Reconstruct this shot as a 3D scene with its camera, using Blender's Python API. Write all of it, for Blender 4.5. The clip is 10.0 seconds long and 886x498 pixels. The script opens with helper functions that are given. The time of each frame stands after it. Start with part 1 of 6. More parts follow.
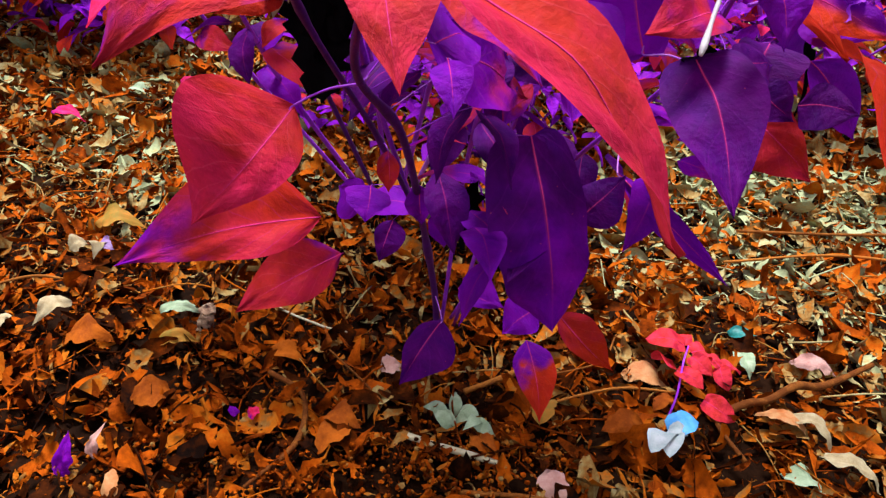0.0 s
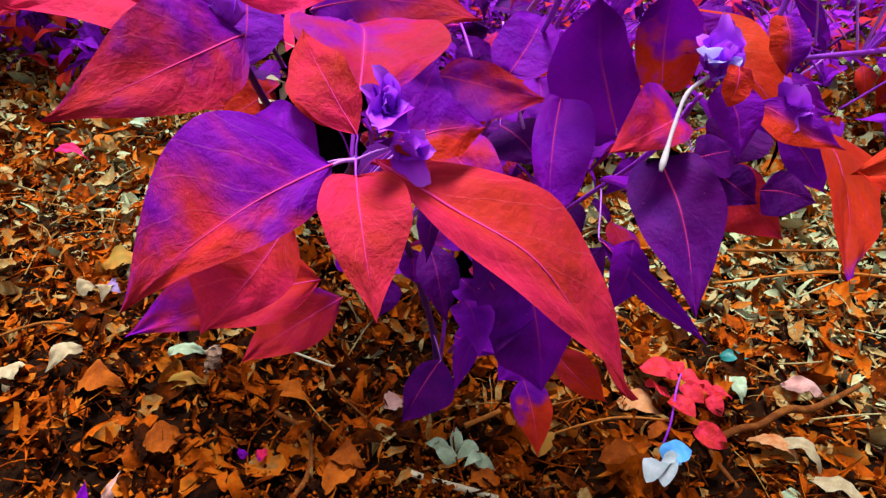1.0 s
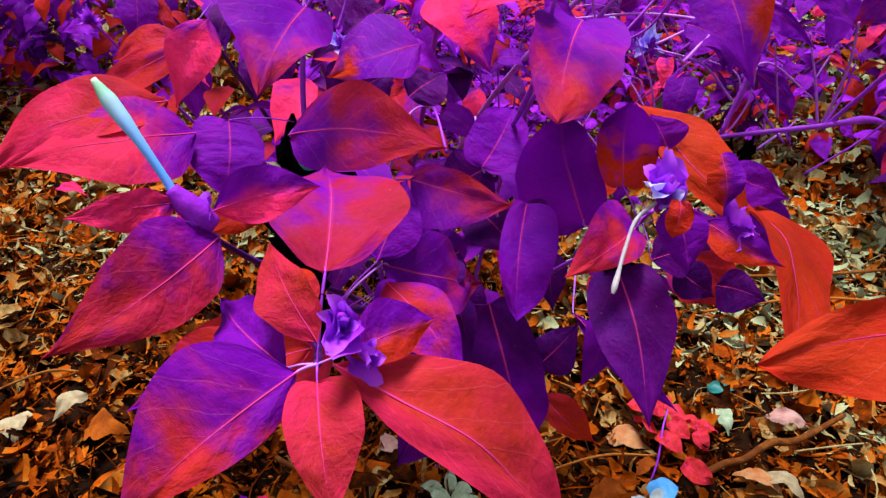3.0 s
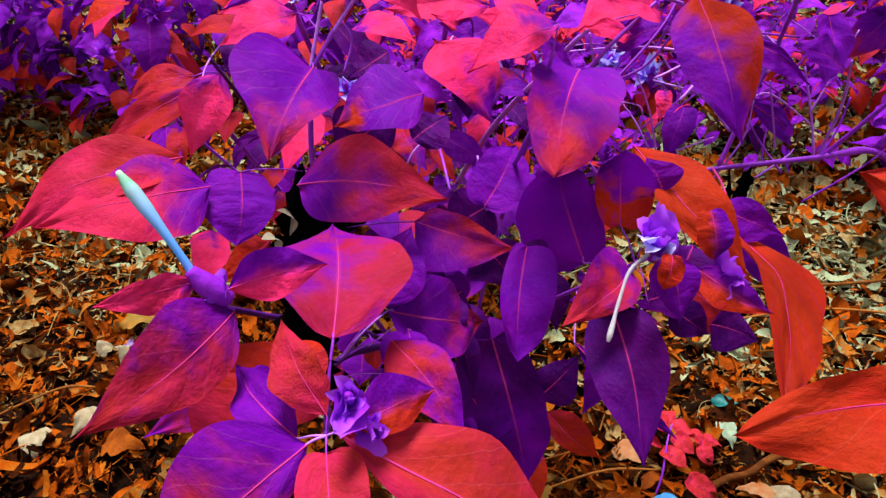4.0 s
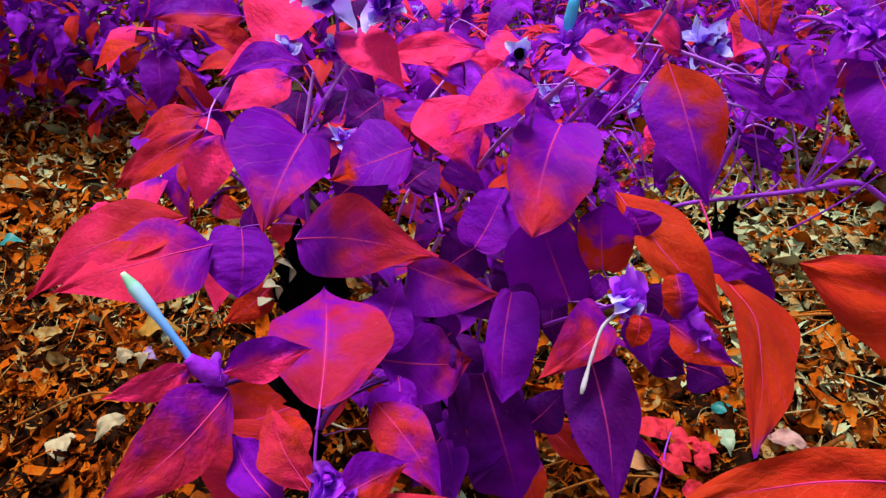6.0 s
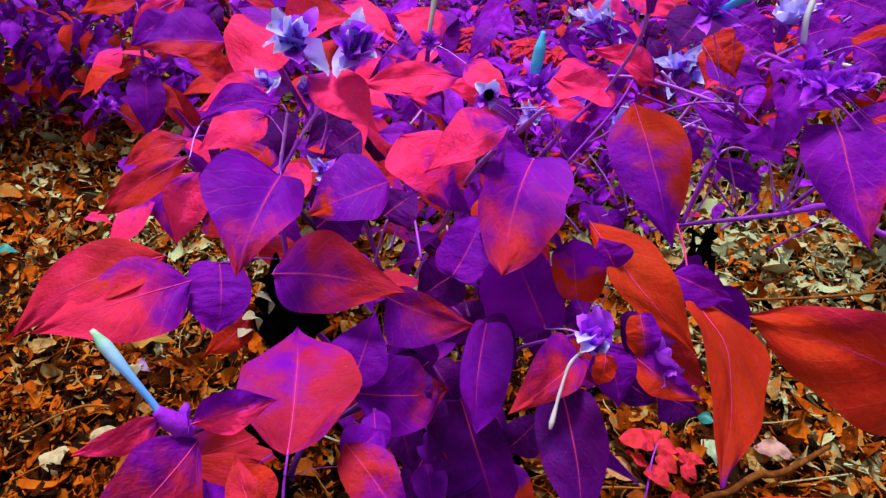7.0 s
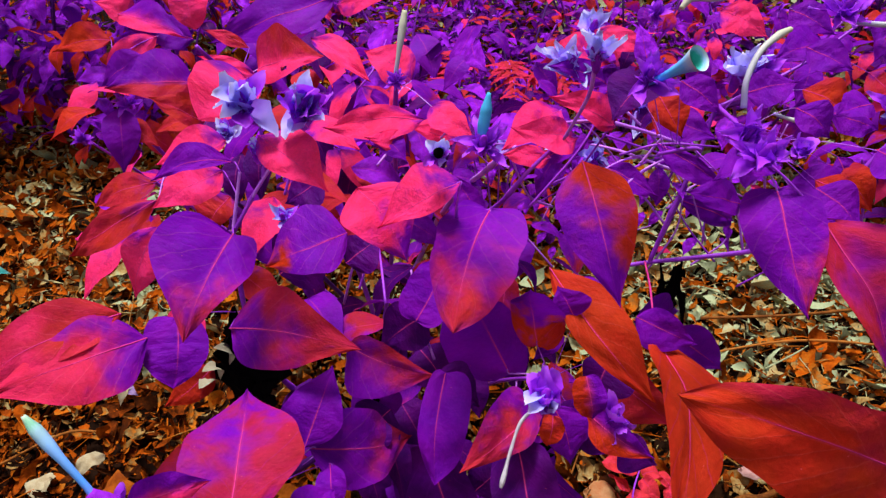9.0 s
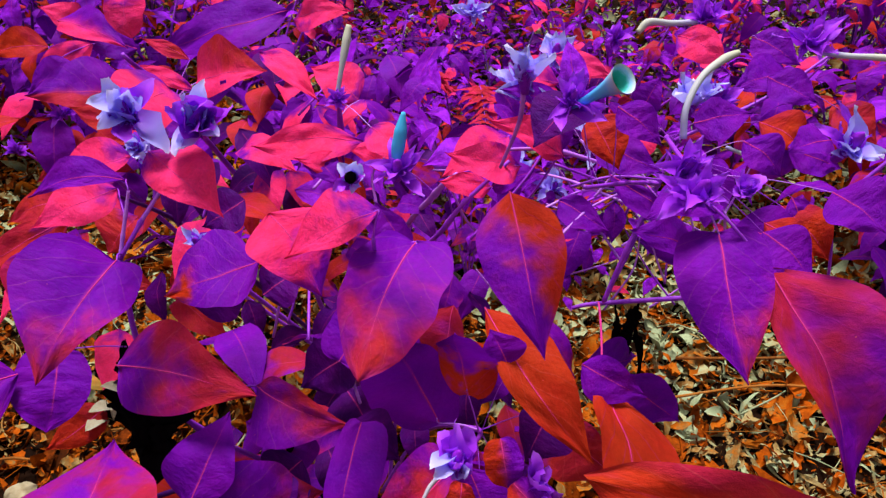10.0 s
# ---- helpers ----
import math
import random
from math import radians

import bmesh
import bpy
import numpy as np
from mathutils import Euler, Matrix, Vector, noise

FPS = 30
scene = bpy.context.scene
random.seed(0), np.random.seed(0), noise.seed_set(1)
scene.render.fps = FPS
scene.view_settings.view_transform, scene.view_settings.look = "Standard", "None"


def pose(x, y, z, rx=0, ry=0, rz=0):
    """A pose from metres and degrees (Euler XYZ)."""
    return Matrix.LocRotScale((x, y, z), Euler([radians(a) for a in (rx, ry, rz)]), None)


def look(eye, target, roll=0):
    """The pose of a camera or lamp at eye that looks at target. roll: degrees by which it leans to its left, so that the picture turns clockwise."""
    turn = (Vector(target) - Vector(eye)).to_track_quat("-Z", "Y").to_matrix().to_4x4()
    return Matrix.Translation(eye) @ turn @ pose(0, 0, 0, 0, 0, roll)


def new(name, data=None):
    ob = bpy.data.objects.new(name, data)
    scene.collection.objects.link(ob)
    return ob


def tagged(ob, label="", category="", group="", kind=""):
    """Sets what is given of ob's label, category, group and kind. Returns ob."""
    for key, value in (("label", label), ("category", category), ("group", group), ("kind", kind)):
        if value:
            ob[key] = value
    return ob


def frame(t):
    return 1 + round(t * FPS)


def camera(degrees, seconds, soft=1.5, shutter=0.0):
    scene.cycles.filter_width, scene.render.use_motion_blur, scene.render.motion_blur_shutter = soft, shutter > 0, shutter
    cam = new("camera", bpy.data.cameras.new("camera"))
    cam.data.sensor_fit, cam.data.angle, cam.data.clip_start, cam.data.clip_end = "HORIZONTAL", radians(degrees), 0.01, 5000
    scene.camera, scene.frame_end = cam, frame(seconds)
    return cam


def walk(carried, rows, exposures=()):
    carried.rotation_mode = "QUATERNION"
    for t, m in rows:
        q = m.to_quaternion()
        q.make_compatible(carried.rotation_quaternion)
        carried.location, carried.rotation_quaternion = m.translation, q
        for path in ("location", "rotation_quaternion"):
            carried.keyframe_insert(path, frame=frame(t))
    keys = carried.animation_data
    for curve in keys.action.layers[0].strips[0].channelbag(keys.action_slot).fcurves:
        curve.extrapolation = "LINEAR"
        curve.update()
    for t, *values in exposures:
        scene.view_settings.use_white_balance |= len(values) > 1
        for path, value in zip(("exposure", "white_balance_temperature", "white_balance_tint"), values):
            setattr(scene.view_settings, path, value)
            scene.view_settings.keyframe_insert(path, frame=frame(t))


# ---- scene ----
cam = camera(69.0, 10.0, 1.35)
PATH = [
    (0, (0.084, 0.049, 0.609), (0.02, 1.693, -0.527), 3.8),
    (0.2, (0.082, 0.0512, 0.634), (0.0170, 1.6950, -0.5030), 3.1),
    (0.35, (0.0812, 0.0525, 0.6455), (0.0155, 1.6957, -0.4925), 2.8),
    (0.5, (0.081, 0.053, 0.65), (0.015, 1.696, -0.488), 2.6),
    (1, (0.089, 0.057, 0.666), (0.018, 1.7, -0.473), 1.8),
    (1.5, (0.093, 0.059, 0.683), (0.033, 1.706, -0.449), 1.4),
    (2, (0.099, 0.064, 0.7), (0.033, 1.712, -0.431), 0.8),
    (2.5, (0.104, 0.068, 0.716), (0.028, 1.71, -0.423), 0.3),
    (3.8, (0.105, 0.077, 0.760), (0.009, 1.713, -0.388), -0.3),
    (4, (0.108, 0.076, 0.766), (0.0, 1.709, -0.385), -0.8),
    (4.5, (0.113, 0.075, 0.779), (-0.027, 1.696, -0.386), -1.6),
    (5, (0.116, 0.077, 0.79), (-0.044, 1.684, -0.389), -2.0),
    (5.5, (0.12, 0.078, 0.803), (-0.043, 1.679, -0.385), -2.2),
    (6.8, (0.142, 0.091, 0.835), (-0.013, 1.685, -0.364), -2.4),
    (7, (0.145, 0.092, 0.84), (-0.015, 1.684, -0.361), -2.6),
    (7.5, (0.153, 0.096, 0.851), (-0.019, 1.681, -0.357), -3.6),
    (8, (0.16, 0.101, 0.857), (-0.018, 1.682, -0.355), -3.8),
    (8.5, (0.168, 0.106, 0.862), (-0.015, 1.702, -0.33), -4.0),
    (9, (0.177, 0.114, 0.867), (0.005, 1.707, -0.329), -3.4),
    (9.5, (0.188, 0.125, 0.867), (0.04, 1.736, -0.309), -2.7),
    (10, (0.219, 0.157, 0.845), (0.065, 1.797, -0.290), -1.0),
]
walk(cam, [(t, look(eye, target, roll)) for t, eye, target, roll in PATH],
     [(0.0, 0.52), (1.0, 0.42), (2.5, 0.26), (5.0, 0.14), (7.5, 0.04), (10.0, -0.04)])

# ---- light: a bright, veiled sky over the garden ----
world = bpy.data.worlds.new("sky")
scene.world = world
world.use_nodes = True
wn = world.node_tree.nodes
sky = wn.new("ShaderNodeTexSky")
sky.sky_type, sky.sun_disc = "NISHITA", False
sky.sun_elevation, sky.sun_rotation = radians(58), radians(200)
sky.dust_density, sky.air_density = 3.0, 1.0
wn["Background"].inputs["Strength"].default_value = 0.088
world.node_tree.links.new(sky.outputs[0], wn["Background"].inputs["Color"])
sun_data = bpy.data.lights.new("sun", "SUN")
sun_data.energy, sun_data.angle, sun_data.color = 6.55, radians(20), (0.98, 0.97, 1.0)
sun = new("sun", sun_data)
sun.matrix_world = look((-0.1, 1.75, 3.9), (0.15, 0.5, 0.0))

# ---- materials ----
MATS = {}


def nodes_of(name):
    m = bpy.data.materials.new(name)
    m.use_nodes = True
    t = m.node_tree
    return m, t.nodes, t.links, t.nodes["Principled BSDF"]


def ramp(n, stops, mode="LINEAR"):
    r = n.new("ShaderNodeValToRGB")
    r.color_ramp.interpolation = mode
    e = r.color_ramp.elements
    while len(e) < len(stops):
        e.new(0.5)
    for i, (p, c) in enumerate(stops):
        e[i].position, e[i].color = p, (*c, 1)
    return r


def noise_tex(n, l, scale, detail=4.0, rough=0.55, vec=None):
    x = n.new("ShaderNodeTexNoise")
    x.inputs["Scale"].default_value, x.inputs["Detail"].default_value = scale, detail
    x.inputs["Roughness"].default_value = rough
    if vec is not None:
        l.new(vec, x.inputs["Vector"])
    return x


def maths(n, l, op, a, b, clamp=False):
    x = n.new("ShaderNodeMath")
    x.operation, x.use_clamp = op, clamp
    for i, v in enumerate((a, b)):
        if isinstance(v, (int, float)):
            x.inputs[i].default_value = v
        else:
            l.new(v, x.inputs[i])
    return x.outputs[0]


def mixed(n, l, fac, a, b):
    x = n.new("ShaderNodeMix")
    x.data_type = "RGBA"
    for s, v in ((x.inputs[0], fac), (x.inputs[6], a), (x.inputs[7], b)):
        if isinstance(v, (int, float)):
            s.default_value = v
        elif isinstance(v, tuple):
            s.default_value = (*v, 1)
        else:
            l.new(v, s)
    return x.outputs[2]


# leaf hues with light put in: pinks for lit faces, purples for shaded
PINK, RED, ORANGE = (0.96, 0.034, 0.200), (0.46, 0.013, 0.050), (0.52, 0.030, 0.006)
# one leaf purple in three strengths, shaded to lit, the light put into colour
PURPLE, PURPLE_SHADE, PURPLE_LIT = (0.158, 0.0018, 0.362), (0.062, 0.0008, 0.135), (0.42, 0.020, 0.88)
MADDER = (0.52, 0.017, 0.064)
RUST = (0.50, 0.036, 0.008)
CRIMSON = (0.42, 0.010, 0.065)
ROSE, SEED = (0.62, 0.018, 0.095), (0.80, 0.040, 0.080)
KIN = {MADDER: (0.44, 0.026, 0.018), RUST: (0.52, 0.022, 0.010), CRIMSON: (0.46, 0.020, 0.022), SEED: (0.60, 0.030, 0.030), ROSE: (0.54, 0.016, 0.050), PINK: (0.84, 0.022, 0.110), RED: (0.48, 0.024, 0.014), ORANGE: (0.50, 0.020, 0.014), PURPLE: (0.205, 0.0022, 0.360), PURPLE_SHADE: (0.105, 0.001, 0.155), PURPLE_LIT: (0.28, 0.006, 0.54)}


def leaf_material(name, base, tip, split=0.5, across=0.0, blotch=0.5, soft=0.22, flip=False):
    """A living leaf: one colour near its stalk, one near its tip, blotched, with fine veins."""
    m, n, l, p = nodes_of(name)
    uv = n.new("ShaderNodeTexCoord")
    sep = n.new("ShaderNodeSeparateXYZ")
    l.new(uv.outputs["UV"], sep.inputs[0])
    rnd = n.new("ShaderNodeObjectInfo")
    shift = n.new("ShaderNodeVectorMath")
    shift.operation = "ADD"
    even = n.new("ShaderNodeVectorMath")
    even.operation = "MULTIPLY"
    even.inputs[1].default_value = (1.0, 2.1, 1.0)
    l.new(uv.outputs["UV"], even.inputs[0])
    l.new(even.outputs[0], shift.inputs[0])
    big = n.new("ShaderNodeCombineXYZ")
    for i in range(3):
        l.new(maths(n, l, "MULTIPLY", rnd.outputs["Random"], 31.0 + 17 * i), big.inputs[i])
    l.new(big.outputs[0], shift.inputs[1])
    cloud = noise_tex(n, l, 2.0, 3.0, 0.5, shift.outputs[0])
    fine = noise_tex(n, l, 20.0, 5.0, 0.65, shift.outputs[0])
    along = maths(n, l, "MULTIPLY", sep.outputs[1], 1.0 - across)
    side = maths(n, l, "MULTIPLY", maths(n, l, "SUBTRACT", 1.0, sep.outputs[0]) if flip else sep.outputs[0], across)
    f = maths(n, l, "ADD", along, side)
    f = maths(n, l, "ADD", f, maths(n, l, "MULTIPLY", maths(n, l, "SUBTRACT", cloud.outputs[0], 0.5), blotch * 2.4))
    mr = n.new("ShaderNodeMapRange")
    mr.interpolation_type = "SMOOTHSTEP"
    mr.inputs["From Min"].default_value, mr.inputs["From Max"].default_value = split - soft, split + soft
    l.new(f, mr.inputs["Value"])
    # a second, slower mottling between near tones
    slow = noise_tex(n, l, 1.5, 4.0, 0.6, shift.outputs[0])
    mot = n.new("ShaderNodeMapRange")
    mot.inputs["From Min"].default_value, mot.inputs["From Max"].default_value = 0.36, 0.66
    l.new(slow.outputs[0], mot.inputs["Value"])
    col = mixed(n, l, mr.outputs[0], mixed(n, l, mot.outputs[0], base, KIN[base]), mixed(n, l, mot.outputs[0], tip, KIN[tip]))
    tone = n.new("ShaderNodeHueSaturation")
    l.new(col, tone.inputs["Color"])
    l.new(maths(n, l, "ADD", 0.45, maths(n, l, "ADD", maths(n, l, "MULTIPLY", fine.outputs[0], 0.5), maths(n, l, "MULTIPLY", cloud.outputs[0], 0.6))), tone.inputs["Value"])
    # side veins run forward from the midrib
    ax = maths(n, l, "ABSOLUTE", maths(n, l, "SUBTRACT", sep.outputs[0], 0.5), 0)
    ph = maths(n, l, "SUBTRACT", maths(n, l, "MULTIPLY", sep.outputs[1], 6.5), maths(n, l, "MULTIPLY", maths(n, l, "POWER", ax, 0.8), 3.4))
    ph = maths(n, l, "ADD", ph, maths(n, l, "MULTIPLY", cloud.outputs[0], 0.9))
    tri = maths(n, l, "ABSOLUTE", maths(n, l, "SUBTRACT", maths(n, l, "FRACT", ph, 0), 0.5), 0)
    vein = n.new("ShaderNodeMapRange")
    vein.inputs["From Min"].default_value, vein.inputs["From Max"].default_value = 0.0, 0.045
    vein.inputs["To Min"].default_value, vein.inputs["To Max"].default_value = 1.0, 0.0
    l.new(tri, vein.inputs["Value"])
    pale = tuple(min(1.0, 0.12 + 1.3 * c) for c in tip) if tip[0] > 0.3 else (0.30, 0.02, 0.42)
    vfac = maths(n, l, "MULTIPLY", vein.outputs[0], maths(n, l, "MULTIPLY", fine.outputs[0], 0.26))
    col = mixed(n, l, vfac, tone.outputs[0], pale)
    # the flesh beside the midrib is paler, more so near the stalk
    band = n.new("ShaderNodeMapRange")
    band.interpolation_type = "SMOOTHSTEP"
    band.inputs["From Min"].default_value, band.inputs["From Max"].default_value = 0.004, 0.028
    band.inputs["To Min"].default_value, band.inputs["To Max"].default_value = 0.38, 0.0
    l.new(ax, band.inputs["Value"])
    col = mixed(n, l, maths(n, l, "MULTIPLY", band.outputs[0], maths(n, l, "SUBTRACT", 1.0, maths(n, l, "MULTIPLY", sep.outputs[1], 0.9))), col, (0.72, 0.05, 0.24))
    # small specks of wear
    spots = n.new("ShaderNodeTexVoronoi")
    spots.inputs["Scale"].default_value = 7.0
    l.new(shift.outputs[0], spots.inputs["Vector"])
    sp = n.new("ShaderNodeMapRange")
    sp.inputs["From Min"].default_value, sp.inputs["From Max"].default_value = 0.035, 0.05
    sp.inputs["To Min"].default_value, sp.inputs["To Max"].default_value = 0.6, 0.0
    l.new(spots.outputs["Distance"], sp.inputs["Value"])
    col = mixed(n, l, sp.outputs[0], col, (0.75, 0.10, 0.12))
    l.new(col, p.inputs["Base Color"])
    p.inputs["Roughness"].default_value = 0.55
    p.inputs["Specular IOR Level"].default_value = 0.06
    h = maths(n, l, "ADD", maths(n, l, "MULTIPLY", vein.outputs[0], -0.035), maths(n, l, "MULTIPLY", cloud.outputs[0], 2.4))
    h = maths(n, l, "ADD", h, maths(n, l, "MULTIPLY", fine.outputs[0], 0.35))
    bump = n.new("ShaderNodeBump")
    bump.inputs["Strength"].default_value, bump.inputs["Distance"].default_value = 0.6, 0.0030
    l.new(h, bump.inputs["Height"])
    l.new(bump.outputs[0], p.inputs["Normal"])
    tr = n.new("ShaderNodeBsdfTranslucent")
    l.new(col, tr.inputs["Color"])
    mx = n.new("ShaderNodeMixShader")
    mx.inputs[0].default_value = 0.28
    l.new(p.outputs[0], mx.inputs[1])
    l.new(tr.outputs[0], mx.inputs[2])
    l.new(mx.outputs[0], n["Material Output"].inputs["Surface"])
    MATS[name] = m


# purple halves and blotches stand for the shaded part of a leaf
leaf_material("pink", PURPLE, PINK, 0.15, 0.15, 0.42, 0.2)
leaf_material("rose", RED, ROSE, 0.35)
leaf_material("rose_base_purple", PURPLE, ROSE, 0.30, 0.15)
leaf_material("red", PURPLE, RED, 0.0)
leaf_material("orange", RED, ORANGE, 0.35)
leaf_material("orange_red", RED, ORANGE, 0.25)
leaf_material("purple", PURPLE, PURPLE, 0.5)
leaf_material("dark", PURPLE_SHADE, PURPLE_SHADE, 0.5)
leaf_material("purple_tip_red", PURPLE, CRIMSON, 0.68, 0.15, 0.5, 0.32)
leaf_material("pink_base_purple", PURPLE, PINK, 0.22, 0.1)
leaf_material("orange_to_purple", ORANGE, PURPLE, 0.32, 0.1, 0.7)
leaf_material("red_purple", CRIMSON, PURPLE, 0.55, 0.3, 0.6, 0.3)
leaf_material("pink_to_purple", PINK, PURPLE, 0.62, 0.2)
leaf_material("red_blush", CRIMSON, PURPLE, 0.62, 0.4, 0.9, 0.4)
leaf_material("purple_tip_red2", PURPLE, CRIMSON, 0.52, 0.45, 0.5, 0.3)
leaf_material("red_base_purple", PURPLE, RED, 0.50, 0.3)
leaf_material("pink_under_purple", PINK, PURPLE, 0.5, 0.9, 0.2)
leaf_material("rust", RUST, RUST, 0.5)
leaf_material("rose_to_orange", ROSE, MADDER, 0.22, 0.15)
leaf_material("rust_tip_purple", RUST, PURPLE, 0.93, 0.0, 0.18, 0.08)
leaf_material("rust_blush", RED, RUST, 0.5, 0.5, 0.9, 0.35)
leaf_material("seedling_red", RED, SEED, 0.2, 0.1, 0.8)
leaf_material("violet", PURPLE, PURPLE_LIT, 0.35, 0.2)
leaf_material("orange_side", ORANGE, PURPLE, 0.46, 0.55, 0.55, 0.22, True)
leaf_material("purple_tip_orange", PURPLE, ORANGE, 0.72, 0.1, 0.5, 0.16)
leaf_material("orange_base_purple", PURPLE, ORANGE, 0.32, 0.1, 0.4, 0.14)
leaf_material("crimson_edge_purple", PURPLE, CRIMSON, 0.28, 0.3, 0.6, 0.3)
leaf_material("dusk", PURPLE_SHADE, PURPLE, 0.5, 0.2, 0.6, 0.4)
leaf_material("purple_edge_red", PURPLE, CRIMSON, 0.78, 0.45, 0.4, 0.22)
leaf_material("purple_over_red", PURPLE, CRIMSON, 0.50, 0.9, 0.16, 0.12)
leaf_material("pink_side_red", PINK, CRIMSON, 0.60, 0.85, 0.25, 0.2)
leaf_material("red_tip_purple", RED, PURPLE, 0.80, 0.0, 0.5, 0.26)
leaf_material("orange_half_purple", ORANGE, PURPLE, 0.5, 0.9, 0.15)

WORDS = {
    "pink": "bright pink pointed leaf", "red": "crimson leaf with a pale midrib", "orange": "orange-red pointed leaf",
    "orange_red": "orange-red leaf turning crimson", "purple": "deep purple leaf", "dark": "very dark purple hanging leaf",
    "purple_tip_red": "purple leaf with a red tip",
    "pink_base_purple": "pink leaf, purple at its stalk",
    "orange_to_purple": "orange leaf with a purple tip", "red_purple": "crimson leaf blotched purple", "pink_to_purple": "pink leaf with a purple tip", "violet": "lilac leaf", "rose": "rose-red pointed leaf", "rose_base_purple": "rose-red leaf, purple at its stalk", "red_blush": "crimson leaf flushed with purple", "purple_tip_red2": "purple leaf with a crimson edge",
    "rust_tip_purple": "long orange-red leaf with a purple tip", "rust_blush": "large orange-red leaf with crimson streaks", "rust": "large orange-red leaf", "rose_to_orange": "long rose leaf turning orange-red to its tip",
    "red_base_purple": "broad crimson leaf, purple at its stalk", "pink_under_purple": "leaf purple above and pink along one side",
    "crimson_edge_purple": "crimson leaf shading to purple at its stalk and edge", "dusk": "deep dusky purple hanging leaf", "purple_edge_red": "purple leaf with a red blush along one edge", "orange_base_purple": "orange leaf, purple at its stalk", "orange_side": "leaf orange along one side, purple to its tip", "purple_tip_orange": "purple leaf with an orange tip",
    "red_tip_purple": "dull red leaf with a purple tip", "purple_over_red": "leaf half purple and half dull red", "pink_side_red": "pink leaf, dull red along one side, with a hole",
    "orange_half_purple": "leaf half orange and half purple",
}


def plain(name, a, b, scale, rough, bump_d=0.0006, spec=0.3, rand=0.0):
    """A surface that wavers between two tones, with a fine grain."""
    m, n, l, p = nodes_of(name)
    tc = n.new("ShaderNodeTexCoord")
    x = noise_tex(n, l, scale, 5.0, 0.6, tc.outputs["Object"])
    y = noise_tex(n, l, scale * 7, 4.0, 0.6, tc.outputs["Object"])
    f = maths(n, l, "ADD", maths(n, l, "MULTIPLY", x.outputs[0], 0.7), maths(n, l, "MULTIPLY", y.outputs[0], 0.3))
    if rand:
        oi = n.new("ShaderNodeObjectInfo")
        f = maths(n, l, "ADD", f, maths(n, l, "MULTIPLY", maths(n, l, "SUBTRACT", oi.outputs["Random"], 0.5), rand))
    mr = n.new("ShaderNodeMapRange")
    mr.inputs["From Min"].default_value, mr.inputs["From Max"].default_value = 0.32, 0.68
    l.new(f, mr.inputs["Value"])
    l.new(mixed(n, l, mr.outputs[0], a, b), p.inputs["Base Color"])
    p.inputs["Roughness"].default_value, p.inputs["Specular IOR Level"].default_value = rough, spec
    bump = n.new("ShaderNodeBump")
    bump.inputs["Strength"].default_value, bump.inputs["Distance"].default_value = 0.5, bump_d
    l.new(y.outputs[0], bump.inputs["Height"])
    l.new(bump.outputs[0], p.inputs["Normal"])
    MATS[name] = m
    return m


plain("vein", (0.56, 0.025, 0.19), (0.72, 0.05, 0.26), 60, 0.75, 0.0006, 0.1)
plain("stem", (0.20, 0.008, 0.42), (0.44, 0.050, 0.74), 35, 0.5)
plain("stem_dark", (0.045, 0.004, 0.09), (0.11, 0.01, 0.24), 35, 0.5)
plain("stem_pale", (0.38, 0.07, 0.72), (0.66, 0.24, 0.80), 50, 0.5)
plain("petal_white", (0.22, 0.30, 0.30), (0.44, 0.46, 0.50), 60, 0.5)
plain("tube_white", (0.40, 0.34, 0.44), (0.60, 0.56, 0.56), 60, 0.45)
plain("bud", (0.17, 0.006, 0.36), (0.36, 0.022, 0.64), 90, 0.6, 0.0006, 0.1)
# near-black of dead leaves, also of those added as shade in gaps
plain("withered_shade", (0.0015, 0.001, 0.0015), (0.004, 0.003, 0.004), 60, 0.9, 0.0006, 0.03)
plain("twig", (0.10, 0.026, 0.004), (0.34, 0.115, 0.018), 70, 0.85, 0.0015, 0.1, rand=0.4)
plain("twig_pale", (0.36, 0.30, 0.18), (0.55, 0.50, 0.34), 80, 0.75)
plain("teal", (0.006, 0.10, 0.09), (0.02, 0.22, 0.20), 50, 0.5)


def blend_along(name, stops, thin=0.0):
    """A flower part whose colour changes from its foot to its tip (the mesh's v); thin ones let light through."""
    m, n, l, p = nodes_of(name)
    tc = n.new("ShaderNodeTexCoord")
    sep = n.new("ShaderNodeSeparateXYZ")
    l.new(tc.outputs["UV"], sep.inputs[0])
    g = noise_tex(n, l, 14, 3.0, 0.6, tc.outputs["UV"])
    f = maths(n, l, "ADD", sep.outputs[1], maths(n, l, "MULTIPLY", maths(n, l, "SUBTRACT", g.outputs[0], 0.5), 0.18))
    r = ramp(n, stops)
    l.new(f, r.inputs[0])
    l.new(r.outputs[0], p.inputs["Base Color"])
    p.inputs["Roughness"].default_value, p.inputs["Specular IOR Level"].default_value = 0.6, 0.2
    if thin:
        tr = n.new("ShaderNodeBsdfTranslucent")
        l.new(r.outputs[0], tr.inputs["Color"])
        mx = n.new("ShaderNodeMixShader")
        mx.inputs[0].default_value = thin
        l.new(p.outputs[0], mx.inputs[1])
        l.new(tr.outputs[0], mx.inputs[2])
        l.new(mx.outputs[0], n["Material Output"].inputs["Surface"])
    MATS[name] = m


